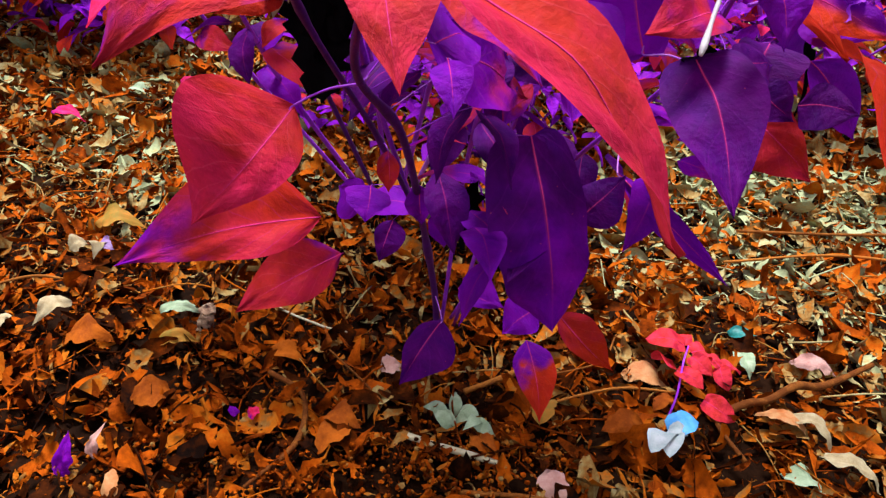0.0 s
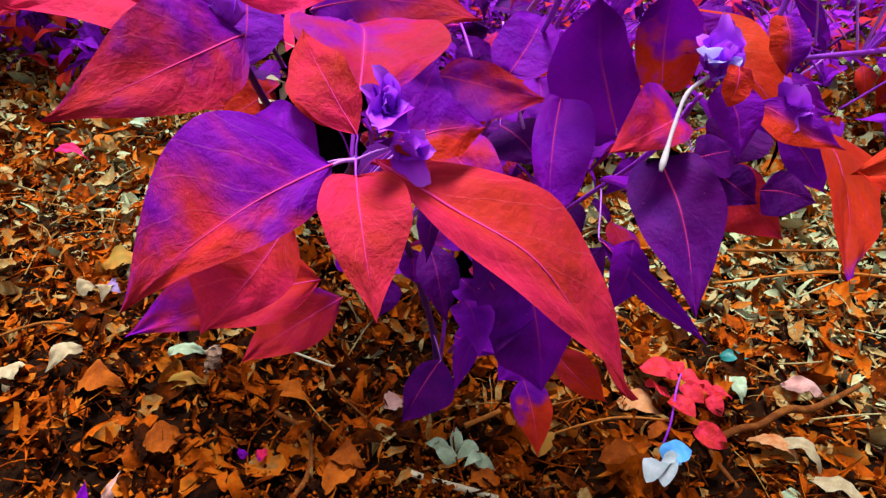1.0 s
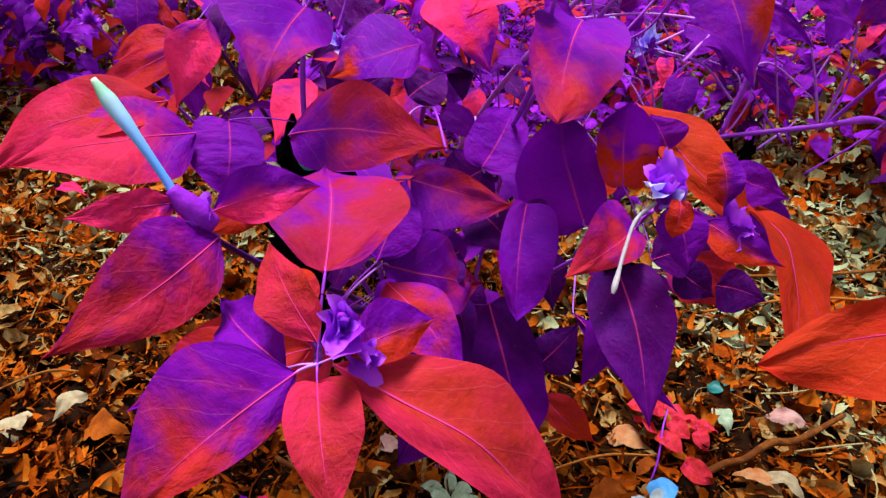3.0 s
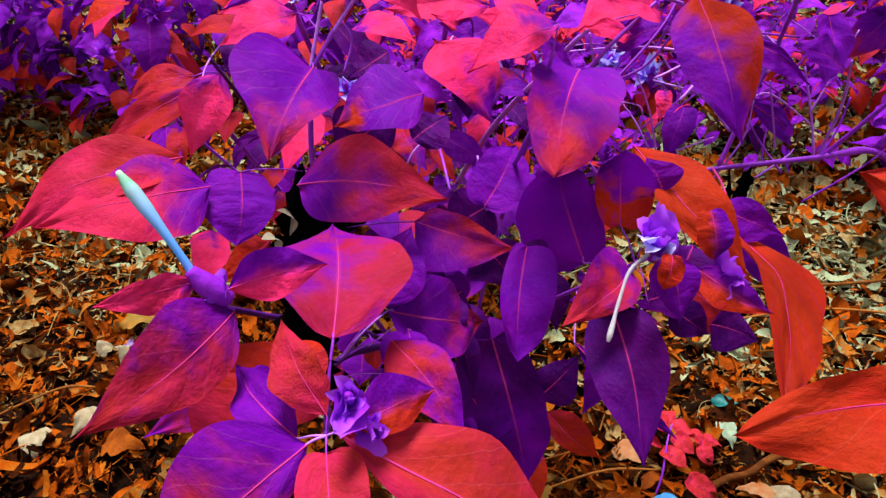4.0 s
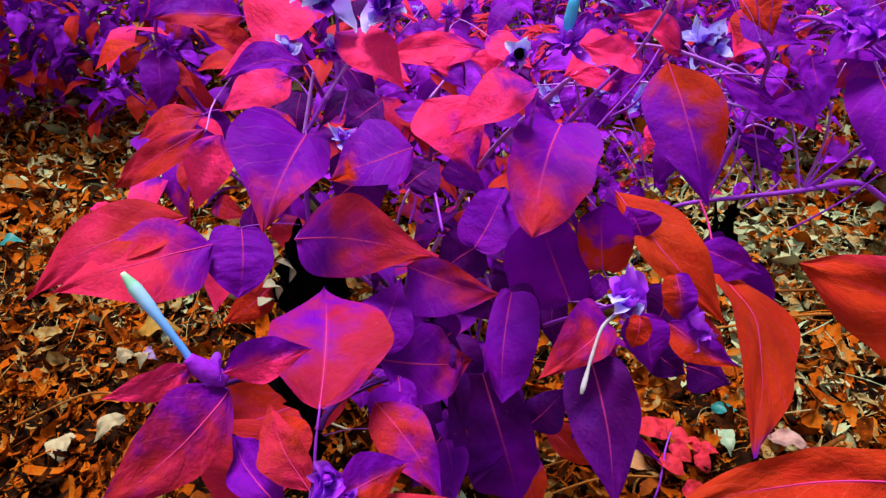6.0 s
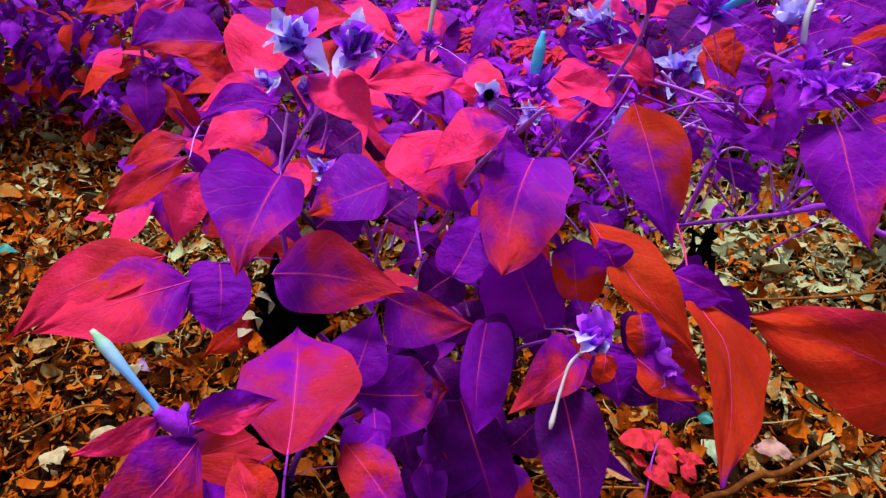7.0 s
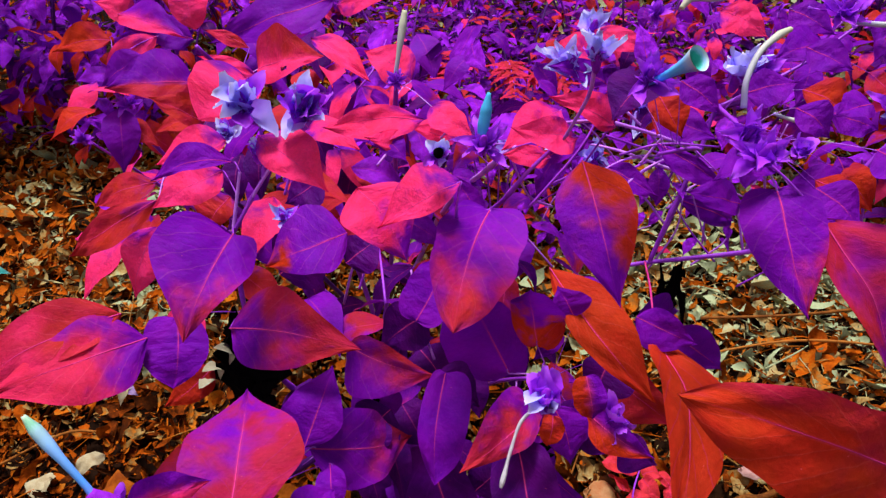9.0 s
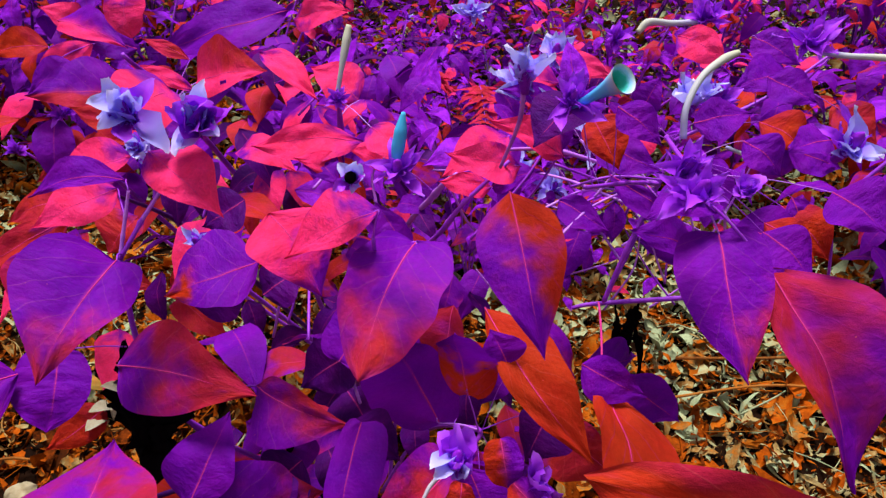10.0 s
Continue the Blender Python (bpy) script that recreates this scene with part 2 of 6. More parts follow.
blend_along("tube_blue", [(0.0, (0.22, 0.24, 0.90)), (0.3, (0.10, 0.36, 0.95)), (0.62, (0.24, 0.48, 0.88)), (0.80, (0.34, 0.55, 0.62)), (0.92, (0.20, 0.48, 0.30)), (1.0, (0.45, 0.58, 0.42))])
blend_along("trumpet", [(0.0, (0.22, 0.20, 0.90)), (0.35, (0.07, 0.34, 0.90)), (0.62, (0.10, 0.44, 0.88)), (0.80, (0.16, 0.46, 0.86)), (0.92, (0.40, 0.54, 0.76)), (1.0, (0.56, 0.60, 0.60))])
blend_along("throat", [(0.0, (0.52, 0.60, 0.62)), (0.12, (0.26, 0.50, 0.74)), (0.26, (0.02, 0.36, 0.30)), (1.0, (0.004, 0.24, 0.12))])
blend_along("bract", [(0.0, (0.15, 0.005, 0.32)), (0.35, (0.33, 0.014, 0.68)), (0.75, (0.48, 0.045, 0.90)), (1.0, (0.52, 0.10, 0.92))], 0.35)
blend_along("bract_blue", [(0.0, (0.42, 0.08, 0.88)), (0.32, (0.50, 0.28, 1.0)), (0.66, (0.46, 0.42, 1.0)), (0.90, (0.58, 0.54, 1.0)), (1.0, (0.76, 0.68, 0.94))], 0.35)
blend_along("tube_sky", [(0.0, (0.25, 0.22, 0.90)), (0.4, (0.08, 0.40, 0.88)), (1.0, (0.06, 0.44, 0.70))])
blend_along("tube_cream", [(0.0, (0.42, 0.34, 0.68)), (0.35, (0.46, 0.45, 0.48)), (1.0, (0.50, 0.48, 0.32))])


def litter_material(name, per_object):
    """Dry leaves, each with a tone of its own; paler on the open side and farther off, with shade near the plant put
    into the colour.
    """
    m, n, l, p = nodes_of(name)
    if per_object:
        rnd = n.new("ShaderNodeObjectInfo").outputs["Random"]
    else:
        rnd = n.new("ShaderNodeNewGeometry").outputs["Random Per Island"]
    tc = n.new("ShaderNodeTexCoord")
    geo = n.new("ShaderNodeNewGeometry")
    zone = noise_tex(n, l, 2.4, 2.0, 0.5, geo.outputs["Position"])
    grain = noise_tex(n, l, 55, 5.0, 0.65, geo.outputs["Position"])
    fine = noise_tex(n, l, 260, 3.0, 0.6, geo.outputs["Position"])
    sep = n.new("ShaderNodeSeparateXYZ")
    l.new(geo.outputs["Position"], sep.inputs[0])
    # pale litter on the open side and farther off; near the plant, shade coloured in
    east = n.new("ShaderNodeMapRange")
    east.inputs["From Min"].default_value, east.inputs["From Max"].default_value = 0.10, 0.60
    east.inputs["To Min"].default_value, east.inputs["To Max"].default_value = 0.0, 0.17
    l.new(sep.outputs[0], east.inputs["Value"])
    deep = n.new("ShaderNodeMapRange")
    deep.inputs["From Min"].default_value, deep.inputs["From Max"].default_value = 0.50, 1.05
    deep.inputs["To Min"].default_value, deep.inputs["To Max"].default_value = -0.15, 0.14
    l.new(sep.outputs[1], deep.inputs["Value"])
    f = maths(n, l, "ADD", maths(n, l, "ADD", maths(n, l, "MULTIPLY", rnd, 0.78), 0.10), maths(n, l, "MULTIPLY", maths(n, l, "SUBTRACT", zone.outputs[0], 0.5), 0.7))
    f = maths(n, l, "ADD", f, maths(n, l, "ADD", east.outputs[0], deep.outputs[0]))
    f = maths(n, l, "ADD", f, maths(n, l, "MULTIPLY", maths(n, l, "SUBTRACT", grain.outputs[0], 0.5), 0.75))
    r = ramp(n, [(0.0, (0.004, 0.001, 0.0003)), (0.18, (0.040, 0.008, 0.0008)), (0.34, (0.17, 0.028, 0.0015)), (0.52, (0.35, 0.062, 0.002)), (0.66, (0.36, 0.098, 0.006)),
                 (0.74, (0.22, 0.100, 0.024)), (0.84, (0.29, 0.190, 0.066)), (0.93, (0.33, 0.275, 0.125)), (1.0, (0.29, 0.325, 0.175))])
    l.new(f, r.inputs[0])
    tone = n.new("ShaderNodeHueSaturation")
    l.new(r.outputs[0], tone.inputs["Color"])
    l.new(maths(n, l, "ADD", 0.55, maths(n, l, "MULTIPLY", fine.outputs[0], 0.9)), tone.inputs["Value"])
    l.new(tone.outputs[0], p.inputs["Base Color"])
    p.inputs["Roughness"].default_value, p.inputs["Specular IOR Level"].default_value = 0.8, 0.03
    bump = n.new("ShaderNodeBump")
    bump.inputs["Strength"].default_value, bump.inputs["Distance"].default_value = 0.6, 0.0012
    l.new(grain.outputs[0], bump.inputs["Height"])
    l.new(bump.outputs[0], p.inputs["Normal"])
    MATS[name] = m


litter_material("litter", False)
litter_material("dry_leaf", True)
plain("soil", (0.004, 0.0015, 0.0006), (0.018, 0.006, 0.002), 14, 0.95, 0.004, 0.05)


# ---- mesh helpers ----
def part(name, mesh, material, parent, label="", matrix=None):
    ob = new(name, mesh)
    if material is not None and not mesh.materials:
        mesh.materials.append(MATS[material])
    if parent is not None:
        ob.parent = parent
    if matrix is not None:
        ob.matrix_basis = matrix
    if label:
        ob["label"] = label
    return ob


def thing(name, label, category, group="", at=(0, 0, 0), kind=""):
    ob = new(name)
    ob.empty_display_size = 0.02
    ob.location = at
    bpy.context.view_layer.update()
    return tagged(ob, label, category, group, kind)


def smooth(mesh):
    mesh.polygons.foreach_set("use_smooth", [True] * len(mesh.polygons))
    mesh.update()
    return mesh


def grid_mesh(name, rows, uvs=None, closed=False):
    """A mesh from rows of points, all rows of one length."""
    k = len(rows[0])
    verts = [tuple(p) for r in rows for p in r]
    faces = []
    for i in range(len(rows) - 1):
        for j in range(k if closed else k - 1):
            a, b = i * k + j, i * k + (j + 1) % k
            faces.append((a, b, b + k, a + k))
    me = bpy.data.meshes.new(name)
    me.from_pydata(verts, [], faces)
    if uvs is not None:
        flat = [uv for r in uvs for uv in r]
        lay = me.uv_layers.new(name="UVMap")
        for lp in me.loops:
            lay.data[lp.index].uv = flat[lp.vertex_index]
    return smooth(me)


def curve_points(pts, steps=6):
    """Points along a smooth line through pts."""
    pts = [Vector(p) for p in pts]
    if len(pts) == 2:
        return [pts[0].lerp(pts[1], i / steps) for i in range(steps + 1)]
    q = [pts[0] * 2 - pts[1]] + pts + [pts[-1] * 2 - pts[-2]]
    out = []
    for i in range(1, len(q) - 2):
        for s in range(steps):
            t = s / steps
            a, b, c, d = q[i - 1], q[i], q[i + 1], q[i + 2]
            out.append(0.5 * ((2 * b) + (c - a) * t + (2 * a - 5 * b + 4 * c - d) * t * t + (3 * b - a - 3 * c + d) * t ** 3))
    return out + [pts[-1]]


def tube_mesh(name, pts, radii, sides=8, steps=6, cap=True):
    """A round tube along a smooth line; radii are spread along it."""
    line = curve_points(pts, steps)
    n = len(line)
    rows, uvs = [], []
    up = Vector((0.31, 0.17, 0.93))
    for i, p in enumerate(line):
        d = (line[min(i + 1, n - 1)] - line[max(i - 1, 0)]).normalized()
        if abs(d.dot(up)) > 0.97:
            up = Vector((0.9, 0.3, 0.1))
        a = d.cross(up).normalized()
        b = a.cross(d)
        f = i / (n - 1) * (len(radii) - 1)
        k = min(int(f), len(radii) - 2)
        r = radii[k] + (radii[k + 1] - radii[k]) * (f - k)
        rows.append([p + (a * math.cos(2 * math.pi * j / sides) + b * math.sin(2 * math.pi * j / sides)) * r for j in range(sides)])
        uvs.append([(j / sides, i / (n - 1)) for j in range(sides)])
    if cap:
        rows = [[line[0]] * sides] + rows + [[line[-1]] * sides]
        uvs = [uvs[0]] + uvs + [uvs[-1]]
    return grid_mesh(name, rows, uvs, True)


PROFILE = {
    "heart": [(0, 0.0), (0.02, 0.34), (0.05, 0.60), (0.10, 0.82), (0.18, 0.96), (0.27, 1.0), (0.40, 0.94), (0.55, 0.76), (0.70, 0.50), (0.82, 0.27), (0.91, 0.11), (0.96, 0.045), (1, 0.0)],
    "ovate": [(0, 0.0), (0.03, 0.22), (0.08, 0.52), (0.17, 0.86), (0.29, 1.0), (0.43, 0.96), (0.58, 0.77), (0.72, 0.50), (0.84, 0.25), (0.92, 0.10), (0.97, 0.035), (1, 0.0)],
    "broad": [(0, 0.0), (0.02, 0.34), (0.05, 0.58), (0.10, 0.78), (0.19, 0.93), (0.33, 1.0), (0.50, 0.97), (0.66, 0.84), (0.79, 0.62), (0.89, 0.36), (0.95, 0.16), (1, 0.0)],
    "diamond": [(0, 0.0), (0.05, 0.30), (0.12, 0.58), (0.22, 0.84), (0.35, 1.0), (0.50, 0.95), (0.64, 0.74), (0.78, 0.45), (0.89, 0.21), (0.96, 0.07), (1, 0.0)],
    "lance": [(0, 0.0), (0.04, 0.20), (0.10, 0.46), (0.21, 0.81), (0.35, 1.0), (0.50, 0.96), (0.65, 0.76), (0.78, 0.48), (0.89, 0.21), (0.96, 0.06), (1, 0.0)],
}


def profile(shape, u):
    """Half width along the blade, as a smooth line through the shape's points."""
    t = PROFILE[shape]
    for i in range(len(t) - 1):
        (a, p), (b, q) = t[i], t[i + 1]
        if u <= b:
            w = b - a
            s0 = (q - t[i - 1][1]) / (b - t[i - 1][0]) if i else (q - p) / w * 1.3
            s1 = (t[i + 2][1] - p) / (t[i + 2][0] - a) if i + 2 < len(t) else (q - p) / w
            x = (u - a) / w
            return (2 * x ** 3 - 3 * x * x + 1) * p + (x ** 3 - 2 * x * x + x) * w * s0 + (3 * x * x - 2 * x ** 3) * q + (x ** 3 - x * x) * w * s1
    return 0.0


def leaf_mesh(length, wp, wm, shape, droop, seed, nu=24, nv=5, rib=True):
    """A blade in its own frame: x from stalk to tip, y across, z its upper side. Returns blade and midrib."""
    rng = random.Random(seed)
    ph, k1, k2, bend = rng.random() * 6.3, rng.uniform(0.03, 0.075), rng.uniform(5, 10), rng.uniform(-0.05, 0.05)
    cup = rng.uniform(0.14, 0.60)
    rows, uvs, mid = [], [], []
    w = max(wp, wm)
    lobes = [(rng.uniform(0.008, 0.024), rng.uniform(7, 24), rng.random() * 6.3) for _ in range(4)]
    hook = rng.uniform(-0.05, 0.05)
    for i in range(nu + 1):
        u = (i / nu) ** 1.22
        h = profile(shape, u)
        arch = droop * length * (math.sin(math.pi * min(1, u * 1.05)) * 0.75 - 0.25 * u * u)
        sway = bend * length * math.sin(math.pi * u) + hook * length * max(0.0, u - 0.7) ** 2 * 4
        row, uv = [], []
        for j in range(-nv, nv + 1):
            v = j / nv
            half = (wp if v > 0 else wm) * h
            edge = sum(a * math.sin(k * u + q + (2.1 if v > 0 else 0)) for a, k, q in lobes)
            jag = 1.0 + edge * abs(v) ** 2
            x = u * length
            if shape in ("heart", "broad"):
                x -= 0.17 * length * abs(v) ** 1.5 * h * max(0.0, 1 - u / 0.22) ** 1.5
            x += 0.03 * length * abs(v) * math.sin(math.pi * u)
            z = arch + cup * w * (abs(v) ** 1.5) * h * 0.55 - 0.25 * cup * w * v * v * min(1.0, 3 * h)
            z += k1 * w * 2.0 * abs(v) ** 2 * min(1.0, 2 * h) * math.sin(k2 * u + ph + (1.5 if v > 0 else 0))
            z += 0.010 * length * math.sin(9 * u + 3 * v + ph) + 0.006 * length * math.sin(17 * u - 6 * v + 2 * ph)
            # the flesh swells a little between the side veins and dips at the midrib
            z += 0.05 * w * h * math.sin(math.pi * min(1.0, abs(v) * 1.15)) * (0.6 + 0.4 * math.sin(40 * u - 16 * abs(v)))
            row.append((x, sway + v * half * jag, z))
            uv.append((0.5 + 0.5 * v, u))
        mid.append(Vector(row[nv]))
        rows.append(row)
        uvs.append(uv)
    blade_me = grid_mesh("leaf", rows, uvs)
    rib_me = None
    if rib:
        r = max(0.00028, min(0.00052, length * 0.005))
        rib_me = tube_mesh("midrib", [p + Vector((0, 0, r * 0.35)) for p in mid[: int(nu * 0.86)]], [r, r * 0.75, r * 0.45, r * 0.12], 5, 1, False)
    return blade_me, rib_me


STEMS = []
COUNT = [0]


def blade(plant, base, tip, side, wp, wm, shape, tone, droop, bowed=True):
    """One leaf of a plant from its stalk's end to its tip; side is the way across it, wp and wm its half widths."""
    COUNT[0] += 1
    b, t, s = Vector(base), Vector(tip), Vector(side)
    x = t - b
    length = x.length
    x.normalize()
    s = (s - x * s.dot(x)).normalized()
    z = x.cross(s)
    if z.z < 0 or (abs(z.z) < 0.25 and z.y > 0):
        s, z, wp, wm = -s, -z, wm, wp
    m = Matrix((x, s, z)).transposed().to_4x4()
    m.translation = b
    blade_me, rib_me = leaf_mesh(length, max(wp, 0.004), max(wm, 0.004), shape, droop, COUNT[0])
    ob = part("leaf", blade_me, tone, plant, WORDS[tone], plant.matrix_world.inverted() @ m)
    part("midrib", rib_me, "vein", ob)
    if STEMS and bowed is not None:
        near = min((q for st in STEMS for q in st), key=lambda q: (q - b).length + 0.6 * max(0, q.z - b.z))
        if 0.006 < (near - b).length < 0.062:
            midp = near.lerp(b, 0.5) + Vector((0, 0, 0.0025 if bowed else 0.0005))
            inv = plant.matrix_world.inverted()
            me = tube_mesh("petiole", [inv @ near, inv @ midp, inv @ b, inv @ (b + x * 0.006)], [q * min(1.0, length / 0.085) for q in (0.0009, 0.0007, 0.0006, 0.0005)], 6, 5)
            part("petiole", me, "stem" if COUNT[0] % 4 else "stem_pale", plant)
    return ob


def stem(plant, pts, r0, r1, tone="stem", knots=True, name="stem"):
    line = curve_points(pts, 8)
    STEMS.append(line)
    inv = plant.matrix_world.inverted()
    n = 25
    radii = []
    for i in range(n):
        f = i / (n - 1)
        r = r0 + (r1 - r0) * f
        if knots and i % 8 == 0 and 0 < i < n - 1:
            r *= 1.45
        radii.append(r)
    return part(name, tube_mesh(name, [inv @ Vector(p) for p in pts], radii, 9, 10), tone, plant)


def bract_mesh(length, width, curl, seed, sharp=False):
    """A small pointed bract with uneven edges, cupped and curled."""
    r = random.Random(seed)
    rows, uvs = [], []
    ph, tw = r.uniform(0, 6), r.uniform(-0.25, 0.25)
    for i in range(8):
        u = i / 7
        h = width * (math.sin(math.pi * (0.16 + 0.80 * u)) ** 0.7 if u < 1 else 0.25) * r.uniform(0.80, 1.15)
        if sharp:
            h = width * (0.35 + 0.65 * math.sin(math.pi * min(1.0, u / 0.62) * 0.5)) * (1.0 if u < 0.45 else (1 - (u - 0.45) / 0.55) ** 0.85)
        row = []
        for v in (-1, -0.5, 0, 0.5, 1):
            z = curl * length * u * u * 0.5 + (0.55 - 0.4 * u) * h * v * v * 2 + 0.05 * math.sin(ph + 7 * u + 2 * v) + 0.022 * math.sin(2 * ph + 15 * u - 5 * v)
            row.append((length * u * (1 - 0.12 * abs(curl) * u), h * v * (1 + 0.14 * math.sin(11 * u + 3 * ph + 2 * v)) + tw * u * u * length, z))
        rows.append(row)
        uvs.append([(0.5 + 0.5 * v, u) for v in (-1, -0.5, 0, 0.5, 1)])
    return grid_mesh("bract", rows, uvs)


BRACTS = [bract_mesh(1.0, w, c, 40 + k) for k, (w, c) in enumerate(((0.28, 0.5), (0.36, -0.4), (0.30, 0.9), (0.40, 0.2), (0.32, -0.6), (0.24, 0.7)))]
BRACTS_BLUE = [bract_mesh(1.0, w, c, 60 + k) for k, (w, c) in enumerate(((0.24, 0.3), (0.34, -0.5), (0.26, 0.8), (0.36, 0.1), (0.28, -0.9)))]

BRACTS_STAR = [bract_mesh(1.0, w, c, 80 + k, True) for k, (w, c) in enumerate(((0.20, 0.25), (0.25, -0.4), (0.18, 0.5), (0.28, 0.1), (0.22, -0.7), (0.16, 0.35)))]
STAR_BLUE = [bract_mesh(1.0, w, c, 90 + k, True) for k, (w, c) in enumerate(((0.22, 0.25), (0.30, -0.3), (0.24, 0.5), (0.28, 0.0)))]


def bract_cluster(plant, at, up, size, seed, blue=False, count=21, core=True, spread=None):
    """The spiky whorl of small bracts round a bud at a shoot's end."""
    rng = random.Random(seed)
    q = Vector(up).to_track_quat("Z", "Y").to_matrix().to_4x4()
    inv = plant.matrix_world.inverted()
    for i in range(count):
        a = 2 * math.pi * i / count + rng.uniform(-0.25, 0.25)
        star = size > 0.0175 and seed not in (1, 2, 6, 7)
        lift = radians(rng.uniform(0, 84) if star else rng.uniform(22, 86))
        if spread:
            lift = radians(rng.uniform(*spread))
        s = size * rng.uniform(0.32, 1.0)
        m = Matrix.Translation(at) @ q @ Matrix.Rotation(a, 4, "Z") @ Matrix.Rotation(-lift, 4, "Y") @ Matrix.Rotation(rng.gauss(0, 0.45), 4, "X") @ Matrix.Diagonal((s, s, s, 1))
        pale = blue and rng.random() < (0.22 if seed == 6 else 0.9 if seed in (25, 22, 23, 30, 31, 32, 40, 41, 42) else 0.55)
        me = rng.choice((STAR_BLUE if pale else BRACTS_STAR) if star else (BRACTS_BLUE if pale else BRACTS))
        part("bract", me, "bract_blue" if pale else "bract", plant, "", inv @ m)
    if core:
        c = Vector(at)
        u = Vector(up).normalized()
        me = tube_mesh("bud", [inv @ (c - u * size * 0.25), inv @ (c + u * size * 0.1), inv @ (c + u * size * 0.45), inv @ (c + u * size * 0.6)],
                       [size * 0.08, size * 0.13, size * 0.11, size * 0.03], 10, 4)
        part("bud", me, "bud", plant, "swollen violet bud")


def flower_tube(plant, pts, radii, tone, label):
    inv = plant.matrix_world.inverted()
    part("flower_tube", tube_mesh("flower_tube", [inv @ Vector(p) for p in pts], radii, 10, 8), tone, plant, label)


# ---- ground ----
def bank(x, y):
    return 0.010 * noise.noise((x * 3.1, y * 3.1, 0.0)) + 0.006 * noise.noise((x * 9.0, y * 9.0, 2.0))


gx = [-90, -40, -15, -6, -3.5] + [-2.4 + 0.08 * i for i in range(66)] + [4.0, 7, 15, 40, 90]
gy = [-90, -40, -12, -4, -1.5, -0.5] + [0.08 * i for i in range(56)] + [5.0, 6.5, 9, 15, 40, 90]
ground = tagged(new("ground", grid_mesh("ground", [[(x, y, bank(x, y) - 0.004) for x in gx] for y in gy])),
                "dark damp soil under dry leaf litter", "ground", "", "structure")
ground.data.materials.append(MATS["soil"])

FAR_TONES = ["purple", "dark", "violet", "purple_tip_red", "pink", "red", "violet", "orange", "pink_base_purple", "red_purple"]
FAR = []
for i, tone in enumerate(FAR_TONES):
    for shape in ("ovate", "lance", "heart"):
        a, b = leaf_mesh(1.0, 0.27, 0.27, shape, 0.14, 900 + i * 3 + len(shape), 9, 3)
        a.materials.append(MATS[tone])
        b.materials.append(MATS["vein"])
        FAR.append((a, b))


def filler(parent, count, xs, ys, zs, sizes, seed, tones=None, face=-90, swing=100, ribs=True):
    """Smaller leaves that fill a plant's inside, hanging outward."""
    r = random.Random(seed)
    inv = parent.matrix_world.inverted()
    pool = FAR if tones is None else [FAR[3 * FAR_TONES.index(t) + k] for t in tones for k in range(3)]
    for _ in range(count):
        p = Vector((r.uniform(*xs), r.uniform(*ys), r.uniform(*zs)))
        az = radians(face + r.uniform(-swing, swing))
        s = r.uniform(*sizes)
        m = Matrix.Translation(p) @ Matrix.Rotation(az, 4, "Z") @ Matrix.Rotation(radians(r.uniform(0, 60)), 4, "Y") @ Matrix.Rotation(radians(r.gauss(0, 22)), 4, "X") @ Matrix.Diagonal((s, s, s, 1))
        bl, rib = r.choice(pool)
        ob = part("leaf", bl, None, parent, "", inv @ m)
        if ribs:
            part("midrib", rib, None, ob)


# ---- the plant in front ----
plant = thing("flowering_plant", "tall leafy plant with pink and purple leaves rooted in litter", "plant", "plants of the bed", (0.059, 0.707, 0.0))
stem(plant, [(0.059, 0.707, 0.0), (0.054, 0.660, 0.119), (0.044, 0.560, 0.280), (0.040, 0.420, 0.434), (0.029, 0.330, 0.506), (0.056, 0.222, 0.581)], 0.0046, 0.0014, "stem_dark")
stem(plant, [(0.044, 0.560, 0.280), (0.020, 0.460, 0.410), (0.002, 0.340, 0.530), (0.008, 0.262, 0.605)], 0.0024, 0.0013, "stem_dark")
stem(plant, [(0.062, 0.700, 0.03), (0.085, 0.620, 0.36), (0.140, 0.500, 0.560), (0.150, 0.462, 0.640)], 0.0026, 0.0012)
stem(plant, [(0.075, 0.700, 0.05), (0.150, 0.600, 0.30), (0.212, 0.470, 0.470), (0.206, 0.385, 0.545)], 0.0026, 0.0012)
stem(plant, [(0.080, 0.720, 0.02), (0.140, 0.640, 0.45), (0.186, 0.550, 0.596), (0.228, 0.550, 0.647)], 0.0026, 0.0013)
stem(plant, [(0.040, 0.540, 0.300), (0.010, 0.455, 0.470), (0.002, 0.436, 0.560), (0.007, 0.440, 0.634)], 0.0022, 0.0016)
stem(plant, [(0.007, 0.440, 0.634), (0.020, 0.450, 0.653), (0.030, 0.458, 0.670), (0.032, 0.466, 0.704)], 0.0014, 0.0010)
stem(plant, [(0.007, 0.440, 0.634), (0.011, 0.448, 0.652), (0.015, 0.456, 0.670)], 0.0012, 0.0009, "stem_pale")
stem(plant, [(0.020, 0.450, 0.653), (0.040, 0.460, 0.679), (0.049, 0.466, 0.691)], 0.0011, 0.0009, "stem_pale")

